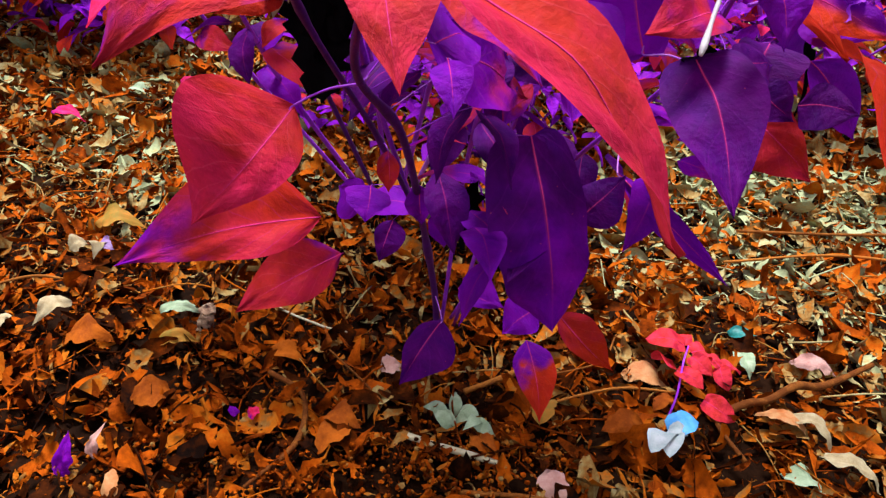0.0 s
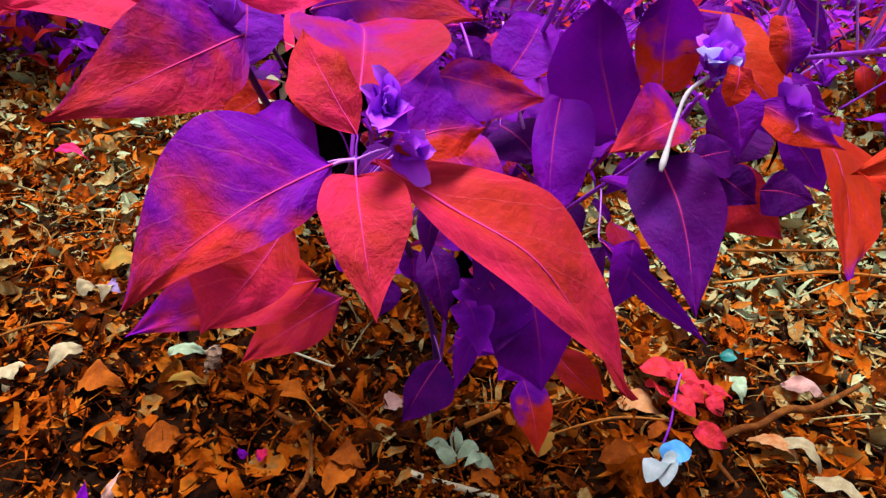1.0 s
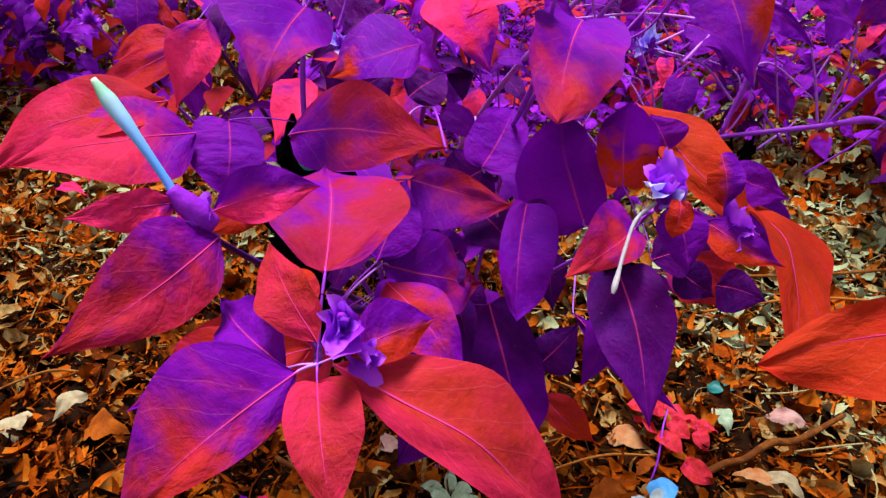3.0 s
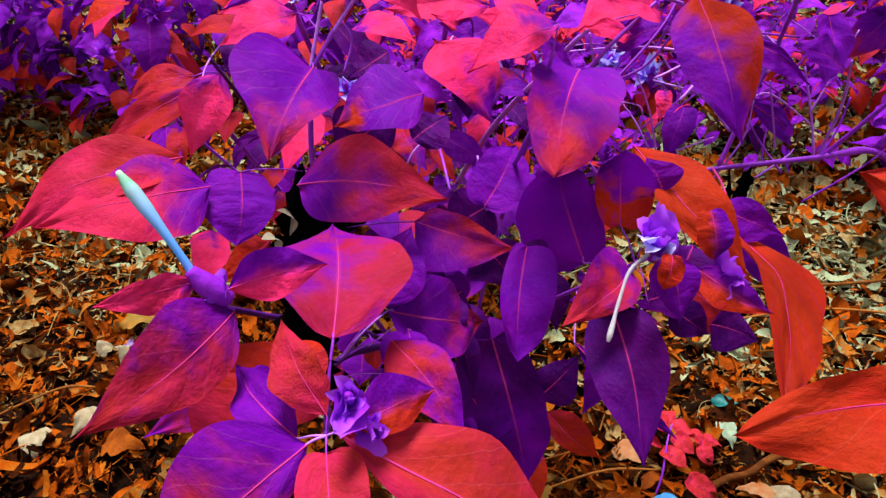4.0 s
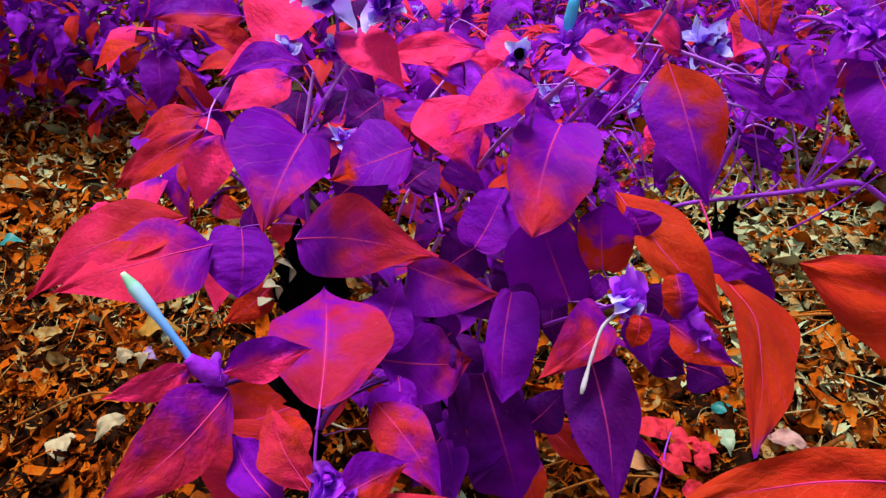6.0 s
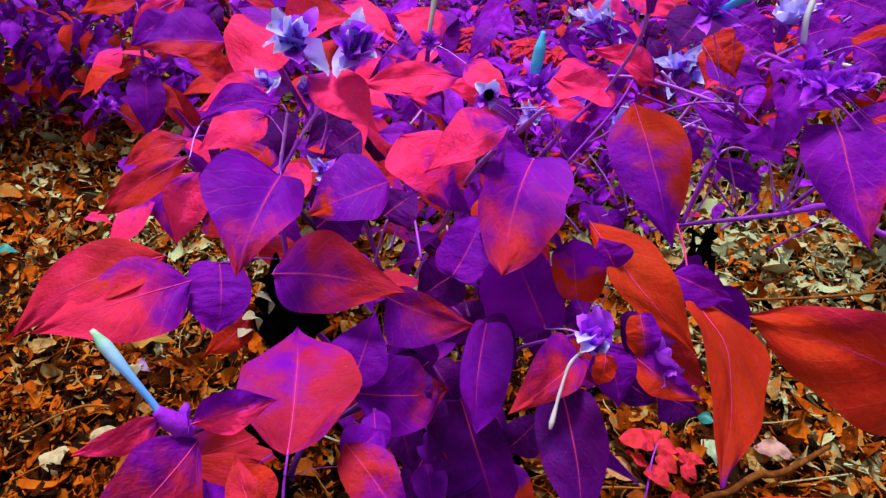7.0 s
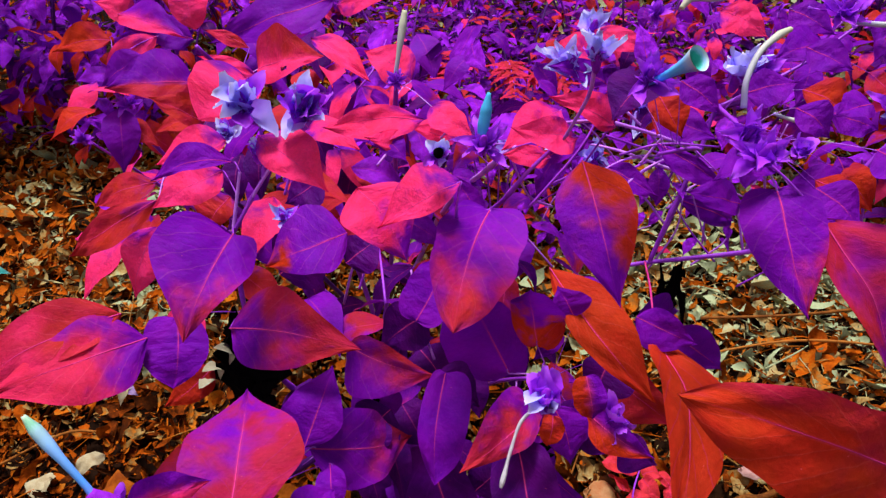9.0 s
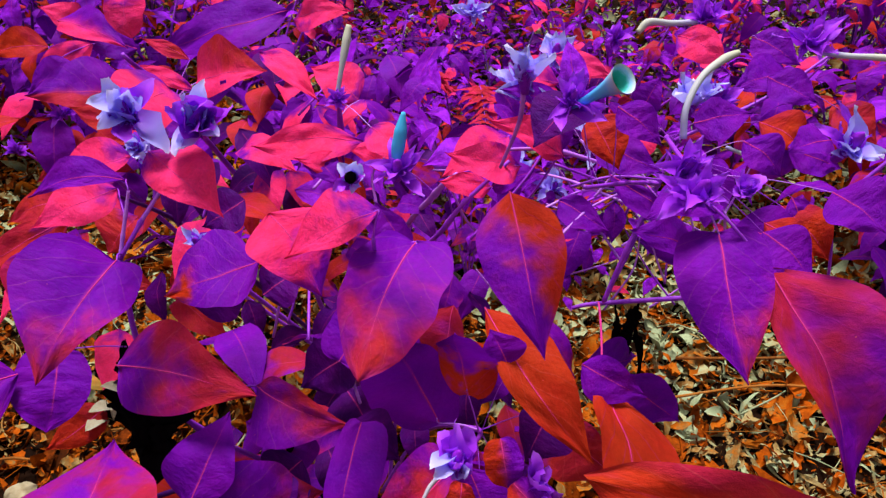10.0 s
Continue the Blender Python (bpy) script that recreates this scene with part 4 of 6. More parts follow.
blade(back_plant, (-0.120, 0.700, 0.630), (-0.190, 0.660, 0.644), (0.263, -0.688, -0.677), 0.022, 0.034, "ovate", "purple_over_red", 0.1)
blade(back_plant, (-0.103, 0.660, 0.606), (-0.138, 0.640, 0.642), (-0.085, -0.835, -0.544), 0.013, 0.019, "ovate", "red", 0.1)
blade(back_plant, (-0.178, 0.760, 0.657), (-0.242, 0.740, 0.619), (0.551, -0.459, -0.697), 0.020, 0.015, "lance", "pink", 0.1)
blade(back_plant, (-0.249, 0.820, 0.662), (-0.157, 0.780, 0.649), (0.400, 0.753, 0.523), 0.024, 0.016, "ovate", "pink_under_purple", 0.1)
blade(back_plant, (-0.132, 0.760, 0.706), (-0.126, 0.740, 0.669), (0.984, -0.012, 0.180), 0.025, 0.018, "broad", "pink_base_purple", 0.1)
holed = blade(back_plant, (-0.067, 0.730, 0.631), (0.003, 0.730, 0.644), (-0.132, 0.702, 0.700), 0.037, 0.021, "heart", "pink_side_red", 0.12)
bm = bmesh.new()
bm.from_mesh(holed.data)
bm.faces.ensure_lookup_table()
bmesh.ops.delete(bm, geom=[bm.faces[10 * k + 2] for k in (11, 12)], context="FACES")
bm.to_mesh(holed.data)
bm.free()
blade(back_plant, (-0.079, 0.750, 0.646), (-0.122, 0.750, 0.667), (-0.270, -0.803, -0.531), 0.009, 0.006, "lance", "rose", 0.1)
blade(back_plant, (-0.061, 0.710, 0.630), (-0.112, 0.700, 0.657), (-0.142, -0.808, -0.572), 0.008, 0.009, "lance", "pink", 0.1)
blade(back_plant, (-0.028, 0.800, 0.638), (0.044, 0.740, 0.613), (0.672, 0.667, 0.322), 0.018, 0.012, "lance", "pink", 0.1)
blade(back_plant, (0.090, 0.720, 0.620), (0.042, 0.740, 0.645), (-0.530, -0.729, -0.433), 0.021, 0.025, "ovate", "pink", 0.1)
blade(back_plant, (-0.260, 0.760, 0.560), (-0.205, 0.740, 0.540), (0.409, 0.876, 0.256), 0.015, 0.018, "ovate", "red", 0.1)
blade(back_plant, (-0.229, 0.740, 0.534), (-0.264, 0.720, 0.523), (0.536, -0.582, -0.612), 0.013, 0.009, "lance", "red", 0.1)
blade(back_plant, (-0.146, 0.620, 0.565), (-0.205, 0.600, 0.551), (0.378, -0.706, -0.599), 0.017, 0.016, "lance", "red", 0.12)
blade(back_plant, (-0.126, 0.580, 0.570), (-0.222, 0.560, 0.520), (0.454, -0.647, -0.613), 0.019, 0.015, "lance", "red", 0.12)
blade(back_plant, (-0.019, 0.520, 0.659), (-0.067, 0.500, 0.651), (0.389, -0.689, -0.611), 0.011, 0.019, "ovate", "pink", 0.1)
blade(back_plant, (0.100, 0.600, 0.603), (0.069, 0.580, 0.631), (-0.057, -0.776, -0.629), 0.007, 0.016, "ovate", "pink", 0.1)
blade(back_plant, (0.078, 0.600, 0.619), (0.102, 0.600, 0.601), (0.342, 0.817, 0.464), 0.017, 0.008, "ovate", "purple", 0.1)
blade(back_plant, (0.118, 0.630, 0.634), (0.157, 0.600, 0.617), (0.660, 0.668, 0.344), 0.014, 0.016, "ovate", "pink", 0.1)
blade(back_plant, (0.139, 0.630, 0.600), (0.098, 0.620, 0.622), (-0.124, -0.796, -0.592), 0.010, 0.017, "ovate", "pink", 0.1)
blade(back_plant, (0.236, 0.560, 0.638), (0.186, 0.540, 0.657), (0.055, -0.762, -0.646), 0.017, 0.014, "ovate", "pink", 0.1)
blade(back_plant, (0.217, 0.560, 0.621), (0.180, 0.550, 0.631), (0.046, -0.803, -0.594), 0.012, 0.008, "lance", "pink", 0.1)
blade(back_plant, (0.267, 0.580, 0.636), (0.214, 0.560, 0.672), (-0.211, -0.694, -0.689), 0.010, 0.017, "ovate", "pink", 0.12)
blade(back_plant, (0.273, 0.720, 0.639), (0.215, 0.700, 0.643), (0.202, -0.723, -0.660), 0.006, 0.023, "ovate", "pink", 0.1)
blade(back_plant, (0.279, 0.700, 0.620), (0.221, 0.680, 0.649), (-0.105, -0.694, -0.713), 0.010, 0.013, "lance", "purple", 0.1)
blade(back_plant, (0.269, 0.760, 0.652), (0.323, 0.740, 0.639), (0.396, 0.645, 0.654), 0.011, 0.015, "lance", "pink", 0.1)
blade(back_plant, (-0.019, 0.900, 0.644), (0.054, 0.880, 0.661), (-0.003, 0.644, 0.765), 0.016, 0.022, "ovate", "pink", 0.1)
blade(back_plant, (-0.048, 0.850, 0.640), (-0.096, 0.850, 0.660), (-0.243, -0.769, -0.592), 0.011, 0.011, "ovate", "purple", 0.1)
blade(back_plant, (-0.170, 0.820, 0.633), (-0.231, 0.800, 0.653), (0.030, -0.753, -0.657), 0.021, 0.021, "ovate", "purple", 0.1)
blade(back_plant, (-0.255, 0.800, 0.641), (-0.316, 0.780, 0.637), (0.261, -0.632, -0.729), 0.014, 0.021, "ovate", "orange", 0.1)
blade(back_plant, (-0.276, 0.900, 0.629), (-0.310, 0.880, 0.662), (-0.107, -0.801, -0.588), 0.017, 0.021, "ovate", "pink", 0.1)
blade(back_plant, (-0.175, 0.720, 0.649), (-0.220, 0.700, 0.628), (0.526, -0.449, -0.722), 0.023, 0.017, "ovate", "purple", 0.1)
blade(back_plant, (0.113, 0.620, 0.626), (0.029, 0.600, 0.629), (0.163, -0.773, -0.613), 0.022, 0.012, "lance", "pink", 0.1)
blade(back_plant, (0.228, 0.620, 0.633), (0.179, 0.580, 0.618), (0.644, -0.647, -0.409), 0.019, 0.019, "ovate", "pink", 0.1)
blade(back_plant, (0.216, 0.600, 0.599), (0.253, 0.580, 0.625), (-0.029, 0.768, 0.639), 0.014, 0.011, "ovate", "purple", 0.1)
blade(back_plant, (0.072, 0.600, 0.625), (0.101, 0.580, 0.607), (0.626, 0.764, 0.156), 0.014, 0.014, "ovate", "purple", 0.1)
blade(back_plant, (-0.004, 0.840, 0.670), (-0.145, 0.800, 0.636), (0.20, -0.70, -0.66), 0.030, 0.030, "ovate", "purple", 0.1, None)
stem(back_plant, [(0.020, 0.750, 0.591), (0.042, 0.780, 0.610), (0.046, 0.850, 0.617)], 0.0012, 0.0008, "stem", False)
stem(back_plant, [(0.067, 0.620, 0.581), (0.081, 0.640, 0.593), (0.091, 0.660, 0.606)], 0.0012, 0.0008, "stem_pale", False)
stem(back_plant, [(0.003, 0.550, 0.594), (0.009, 0.560, 0.615), (0.003, 0.560, 0.630)], 0.0012, 0.0008, "stem", False)
stem(back_plant, [(0.124, 0.600, 0.580), (0.119, 0.620, 0.597), (0.135, 0.620, 0.618)], 0.0012, 0.0008, "stem_pale", False)
bract_cluster(back_plant, (0.082, 0.675, 0.637), (0.1, -0.5, 0.85), 0.018, 12, False)
bract_cluster(back_plant, (-0.315, 0.772, 0.531), (0.1, -0.5, 0.85), 0.024, 13, False)
bract_cluster(back_plant, (-0.236, 0.760, 0.581), (0.1, -0.5, 0.85), 0.022, 14, False)
bract_cluster(back_plant, (-0.031, 0.550, 0.648), (0.1, -0.5, 0.85), 0.016, 15, True)
bract_cluster(back_plant, (0.028, 0.900, 0.572), (0.1, -0.5, 0.85), 0.02, 16, True)
bract_cluster(back_plant, (0.181, 1.000, 0.625), (0.1, -0.5, 0.85), 0.03, 31, True)
bract_cluster(back_plant, (0.239, 0.750, 0.532), (0.1, -0.5, 0.85), 0.03, 40, True)
bract_cluster(back_plant, (0.186, 0.800, 0.503), (0.1, -0.5, 0.85), 0.024, 41, True)
flower_tube(back_plant, [(0.081, 0.675, 0.638), (0.085, 0.680, 0.657), (0.089, 0.690, 0.677), (0.092, 0.700, 0.694)], [0.0021, 0.002, 0.0021, 0.0034, 0.0038, 0.0024], "tube_cream", "upright cream flower tube")

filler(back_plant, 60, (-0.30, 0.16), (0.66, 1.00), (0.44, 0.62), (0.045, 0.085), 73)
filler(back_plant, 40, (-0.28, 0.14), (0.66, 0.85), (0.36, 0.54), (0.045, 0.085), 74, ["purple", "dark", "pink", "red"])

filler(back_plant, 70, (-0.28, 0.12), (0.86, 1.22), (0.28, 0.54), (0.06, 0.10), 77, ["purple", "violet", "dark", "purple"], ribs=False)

# ---- the plant beside it, with a branch that lies across ----
STEMS.clear()
side_plant = thing("flowering_plant", "sprawling purple-leaved plant with curved cream flower tubes", "plant", "plants of the bed", (0.95, 0.86, 0.0))
stem(side_plant, [(0.95, 0.86, 0.0), (0.80, 0.72, 0.30), (0.64, 0.63, 0.43), (0.53, 0.600, 0.471), (0.485, 0.600, 0.488), (0.445, 0.600, 0.511), (0.390, 0.585, 0.511), (0.308, 0.586, 0.498), (0.287, 0.585, 0.493)], 0.0042, 0.0016)
stem(side_plant, [(0.312, 0.580, 0.506), (0.325, 0.590, 0.550), (0.345, 0.610, 0.60), (0.353, 0.620, 0.632)], 0.0021, 0.0014)
stem(side_plant, [(0.400, 0.594, 0.505), (0.425, 0.56, 0.58), (0.44, 0.50, 0.66)], 0.0020, 0.0012)
stem(side_plant, [(0.398, 0.594, 0.505), (0.395, 0.58, 0.56), (0.385, 0.57, 0.60)], 0.0014, 0.0009, "stem_pale")
stem(side_plant, [(0.353, 0.620, 0.632), (0.32, 0.52, 0.68), (0.31, 0.44, 0.70), (0.300, 0.400, 0.705)], 0.0016, 0.0010)
stem(side_plant, [(0.345, 0.610, 0.60), (0.27, 0.60, 0.63), (0.22, 0.56, 0.65), (0.19, 0.55, 0.65)], 0.0017, 0.0010, "stem_pale")
stem(side_plant, [(0.345, 0.610, 0.60), (0.30, 0.50, 0.66), (0.26, 0.42, 0.70)], 0.0016, 0.0010)
stem(side_plant, [(0.34, 0.600, 0.58), (0.26, 0.66, 0.58), (0.16, 0.70, 0.56)], 0.0014, 0.0008, "stem_pale")
stem(side_plant, [(0.353, 0.620, 0.632), (0.42, 0.64, 0.66), (0.47, 0.66, 0.69)], 0.0016, 0.0010)
stem(side_plant, [(0.60, 0.62, 0.445), (0.56, 0.50, 0.58), (0.50, 0.42, 0.66)], 0.0026, 0.0014)
stem(side_plant, [(0.45, 0.602, 0.515), (0.50, 0.62, 0.60), (0.56, 0.63, 0.66)], 0.0022, 0.0012)
withered_shade(side_plant, (0.330, 0.578, 0.500), 0.085, 0.0055, 8)
withered_shade(side_plant, (0.324, 0.582, 0.500), 0.060, 0.004, 11)
withered_shade(side_plant, (0.346, 0.588, 0.502), 0.095, 0.0035, 12)
withered_shade(side_plant, (0.338, 0.585, 0.498), 0.050, 0.008, 9)
blade(side_plant, (0.257, 0.450, 0.728), (0.236, 0.430, 0.715), (0.728, -0.671, -0.141), 0.013, 0.016, "heart", "dark", 0.1)
blade(side_plant, (0.255, 0.460, 0.715), (0.257, 0.470, 0.729), (-0.954, -0.161, 0.255), 0.008, 0.008, "heart", "dark", 0.1)
blade(side_plant, (0.268, 0.480, 0.709), (0.283, 0.460, 0.689), (0.877, 0.388, 0.283), 0.015, 0.011, "ovate", "orange", 0.1)
blade(side_plant, (0.279, 0.470, 0.719), (0.302, 0.460, 0.703), (0.626, 0.548, 0.554), 0.010, 0.010, "ovate", "purple", 0.1)
blade(side_plant, (0.319, 0.420, 0.694), (0.284, 0.400, 0.696), (0.441, -0.806, -0.395), 0.008, 0.014, "heart", "purple", 0.1)
blade(side_plant, (0.321, 0.412, 0.683), (0.328, 0.356, 0.644), (0.997, 0.061, 0.039), 0.021, 0.023, "heart", "purple_edge_red", 0.08)
blade(side_plant, (0.342, 0.402, 0.672), (0.379, 0.340, 0.596), (0.932, 0.290, 0.218), 0.034, 0.014, "ovate", "red_purple", 0.1)
blade(side_plant, (0.370, 0.520, 0.691), (0.394, 0.500, 0.680), (0.658, 0.475, 0.585), 0.014, 0.010, "lance", "orange", 0.2)
blade(side_plant, (0.363, 0.450, 0.676), (0.385, 0.430, 0.658), (0.780, 0.408, 0.474), 0.013, 0.011, "lance", "orange", 0.2)
blade(side_plant, (0.335, 0.430, 0.675), (0.373, 0.420, 0.663), (0.380, 0.711, 0.592), 0.015, 0.009, "ovate", "purple", 0.1)
blade(side_plant, (0.343, 0.500, 0.617), (0.298, 0.480, 0.640), (0.031, -0.787, -0.616), 0.011, 0.016, "ovate", "purple", 0.1)
blade(side_plant, (0.344, 0.420, 0.679), (0.363, 0.400, 0.666), (0.786, 0.461, 0.411), 0.012, 0.016, "ovate", "purple", 0.1)
blade(side_plant, (0.348, 0.430, 0.678), (0.367, 0.410, 0.670), (0.728, 0.505, 0.463), 0.009, 0.008, "lance", "orange", 0.2)
blade(side_plant, (0.336, 0.450, 0.711), (0.354, 0.440, 0.698), (0.662, 0.514, 0.545), 0.011, 0.010, "lance", "purple", 0.2)
blade(side_plant, (0.387, 0.470, 0.703), (0.363, 0.460, 0.701), (0.364, -0.811, -0.459), 0.009, 0.011, "ovate", "purple", 0.1)
blade(side_plant, (0.415, 0.600, 0.691), (0.373, 0.580, 0.689), (0.360, -0.730, -0.580), 0.017, 0.017, "ovate", "purple", 0.1)
blade(side_plant, (0.341, 0.620, 0.711), (0.373, 0.600, 0.698), (0.585, 0.511, 0.630), 0.013, 0.015, "ovate", "pink", 0.1)
blade(side_plant, (0.391, 0.620, 0.711), (0.420, 0.600, 0.698), (0.595, 0.471, 0.651), 0.013, 0.013, "ovate", "purple", 0.1)
blade(side_plant, (0.392, 0.580, 0.697), (0.419, 0.560, 0.688), (0.592, 0.494, 0.637), 0.013, 0.013, "lance", "purple", 0.1)
blade(side_plant, (0.327, 0.500, 0.698), (0.358, 0.500, 0.705), (-0.131, 0.800, 0.585), 0.011, 0.014, "ovate", "purple", 0.1)
blade(side_plant, (0.310, 0.550, 0.685), (0.317, 0.550, 0.707), (-0.653, 0.730, 0.202), 0.011, 0.011, "ovate", "purple", 0.1)
blade(side_plant, (0.368, 0.420, 0.701), (0.385, 0.400, 0.693), (0.740, 0.432, 0.516), 0.015, 0.014, "ovate", "purple", 0.1)
blade(side_plant, (0.367, 0.450, 0.681), (0.376, 0.440, 0.665), (0.901, 0.291, 0.321), 0.008, 0.008, "lance", "purple", 0.1)
blade(side_plant, (0.276, 0.500, 0.687), (0.311, 0.480, 0.677), (0.531, 0.655, 0.538), 0.011, 0.014, "ovate", "purple", 0.1)
blade(side_plant, (0.292, 0.520, 0.686), (0.278, 0.500, 0.670), (0.804, -0.592, 0.055), 0.011, 0.011, "ovate", "red", 0.1)
blade(side_plant, (0.381, 0.500, 0.685), (0.414, 0.500, 0.673), (0.236, 0.692, 0.682), 0.012, 0.012, "ovate", "purple", 0.1)
blade(side_plant, (0.452, 0.600, 0.669), (0.477, 0.580, 0.651), (0.736, 0.387, 0.555), 0.016, 0.015, "ovate", "red", 0.1)
blade(side_plant, (0.269, 0.600, 0.589), (0.309, 0.580, 0.573), (0.536, 0.698, 0.475), 0.011, 0.016, "ovate", "purple", 0.1)
blade(side_plant, (0.324, 0.580, 0.661), (0.299, 0.560, 0.639), (0.663, -0.743, -0.089), 0.016, 0.016, "ovate", "pink", 0.1)
blade(side_plant, (0.186, 0.600, 0.478), (0.177, 0.560, 0.418), (0.796, -0.550, 0.254), 0.021, 0.029, "ovate", "red_purple", 0.1)
blade(side_plant, (0.199, 0.520, 0.478), (0.225, 0.530, 0.495), (-0.549, 0.728, 0.412), 0.017, 0.013, "ovate", "orange", 0.1)
stem(side_plant, [(0.311, 0.580, 0.504), (0.333, 0.600, 0.554), (0.353, 0.620, 0.632)], 0.0012, 0.0008, "stem", False)
stem(side_plant, [(0.261, 0.560, 0.571), (0.298, 0.600, 0.586), (0.363, 0.660, 0.579)], 0.0012, 0.0008, "stem_pale", False)
stem(side_plant, [(0.202, 0.560, 0.576), (0.240, 0.580, 0.616), (0.258, 0.600, 0.640)], 0.0012, 0.0008, "stem", False)
stem(side_plant, [(0.324, 0.600, 0.548), (0.372, 0.660, 0.538), (0.440, 0.700, 0.491)], 0.0012, 0.0008, "stem_pale", False)
stem(side_plant, [(0.280, 0.600, 0.583), (0.324, 0.640, 0.574), (0.383, 0.660, 0.538)], 0.0012, 0.0008, "stem", False)
stem(side_plant, [(0.396, 0.594, 0.505), (0.387, 0.600, 0.537), (0.372, 0.610, 0.581)], 0.0012, 0.0008, "stem_pale", False)
stem(side_plant, [(0.400, 0.594, 0.508), (0.410, 0.600, 0.531), (0.411, 0.600, 0.559)], 0.0012, 0.0008, "stem", False)
stem(side_plant, [(0.330, 0.620, 0.518), (0.304, 0.640, 0.543), (0.265, 0.660, 0.550)], 0.0012, 0.0008, "stem_pale", False)
stem(side_plant, [(0.223, 0.600, 0.573), (0.245, 0.600, 0.589), (0.265, 0.580, 0.640)], 0.0012, 0.0008, "stem", False)
stem(side_plant, [(0.255, 0.620, 0.566), (0.301, 0.640, 0.578), (0.350, 0.620, 0.582)], 0.0012, 0.0008, "stem_pale", False)
stem(side_plant, [(0.265, 0.620, 0.610), (0.313, 0.630, 0.588), (0.357, 0.600, 0.587)], 0.0012, 0.0008, "stem", False)
stem(side_plant, [(0.286, 0.640, 0.622), (0.319, 0.640, 0.589), (0.339, 0.620, 0.560)], 0.0012, 0.0008, "stem_pale", False)
stem(side_plant, [(0.325, 0.620, 0.560), (0.337, 0.620, 0.599), (0.358, 0.620, 0.634)], 0.0012, 0.0008, "stem", False)
stem(side_plant, [(0.224, 0.600, 0.550), (0.202, 0.580, 0.574), (0.186, 0.560, 0.622)], 0.0012, 0.0008, "stem_pale", False)
stem(side_plant, [(0.277, 0.600, 0.601), (0.310, 0.600, 0.611), (0.356, 0.600, 0.608)], 0.0012, 0.0008, "stem", False)
stem(side_plant, [(0.299, 0.620, 0.580), (0.321, 0.620, 0.611), (0.340, 0.600, 0.602)], 0.0012, 0.0008, "stem_pale", False)
stem(side_plant, [(0.481, 0.580, 0.532), (0.465, 0.570, 0.580), (0.447, 0.560, 0.618)], 0.0012, 0.0008, "stem", False)
bract_cluster(side_plant, (0.251, 0.430, 0.735), (0.1, -0.5, 0.85), 0.018, 17, False)
bract_cluster(side_plant, (0.350, 0.545, 0.694), (0.1, -0.5, 0.85), 0.022, 18, False)
bract_cluster(side_plant, (0.306, 0.432, 0.703), (0.1, -0.5, 0.85), 0.021, 19, False)
bract_cluster(side_plant, (0.301, 0.395, 0.710), (0.1, -0.5, 0.85), 0.024, 20, False)
bract_cluster(side_plant, (0.330, 0.420, 0.699), (0.1, -0.5, 0.85), 0.014, 21, False)
bract_cluster(side_plant, (0.273, 0.800, 0.636), (0.1, -0.5, 0.85), 0.034, 22, True)
bract_cluster(side_plant, (0.309, 0.660, 0.611), (0.1, -0.5, 0.85), 0.036, 23, True)
bract_cluster(side_plant, (0.333, 0.535, 0.691), (0.1, -0.25, 0.95), 0.031, 25, True, 13, True, (36, 84))
bract_cluster(side_plant, (0.369, 0.660, 0.710), (0.1, -0.5, 0.85), 0.026, 26, False)
bract_cluster(side_plant, (0.429, 0.620, 0.706), (0.1, -0.5, 0.85), 0.03, 27, False)
bract_cluster(side_plant, (0.355, 0.400, 0.730), (0.1, -0.5, 0.85), 0.022, 28, True)
bract_cluster(side_plant, (0.312, 0.700, 0.684), (0.1, -0.5, 0.85), 0.022, 29, False)
bract_cluster(side_plant, (0.242, 0.700, 0.637), (0.1, -0.5, 0.85), 0.04, 30, True)
bract_cluster(side_plant, (0.232, 0.478, 0.728), (-0.1, -0.3, 0.92), 0.027, 32, True, 16, True, (20, 84))
stem(side_plant, [(0.232, 0.480, 0.724), (0.231, 0.492, 0.700), (0.222, 0.525, 0.655)], 0.0014, 0.0011, "stem_pale", False)
blade(side_plant, (0.2566, 0.446, 0.731), (0.250, 0.462, 0.755), (0.95, 0.25, 0.15), 0.007, 0.006, "lance", "violet", 0.1, None)
blade(side_plant, (0.3785, 0.612, 0.6215), (0.3811, 0.588, 0.5752), (0.90, 0.35, 0.10), 0.0165, 0.0150, "broad", "violet", 0.1, None)
blade(side_plant, (0.3055, 0.601, 0.612), (0.366, 0.579, 0.579), (0.45, 0.60, 0.60), 0.006, 0.014, "lance", "purple", 0.1, None)
blade(side_plant, (0.330, 0.610, 0.554), (0.4255, 0.690, 0.472), (0.30, 0.60, 0.70), 0.012, 0.012, "lance", "purple", 0.1, None)
bract_cluster(side_plant, (0.276, 0.720, 0.530), (0.1, -0.5, 0.85), 0.028, 42, True)
trumpet_line = [Vector(q) for q in ((0.2505, 0.430, 0.7345), (0.256, 0.424, 0.740), (0.262, 0.4175, 0.747), (0.2685, 0.411, 0.7545))]
inv = side_plant.matrix_world.inverted()
horn = part("flower_tube", tube_mesh("flower_tube", [inv @ q for q in trumpet_line], [0.0014, 0.0015, 0.0016, 0.0018, 0.0020, 0.0024, 0.0029, 0.0037, 0.0049, 0.0064], 18, 8, False), "trumpet", side_plant, "blue trumpet flower with a white flared mouth")
part("throat", tube_mesh("throat", [inv @ trumpet_line[3].lerp(trumpet_line[2], f) for f in (0.02, 0.3, 0.6, 1.0)], [0.0062, 0.0044, 0.0031, 0.0022, 0.0014], 18, 6, False), "throat", horn, "green throat")
dark_ball = bpy.data.meshes.new("seed")
bm = bmesh.new()
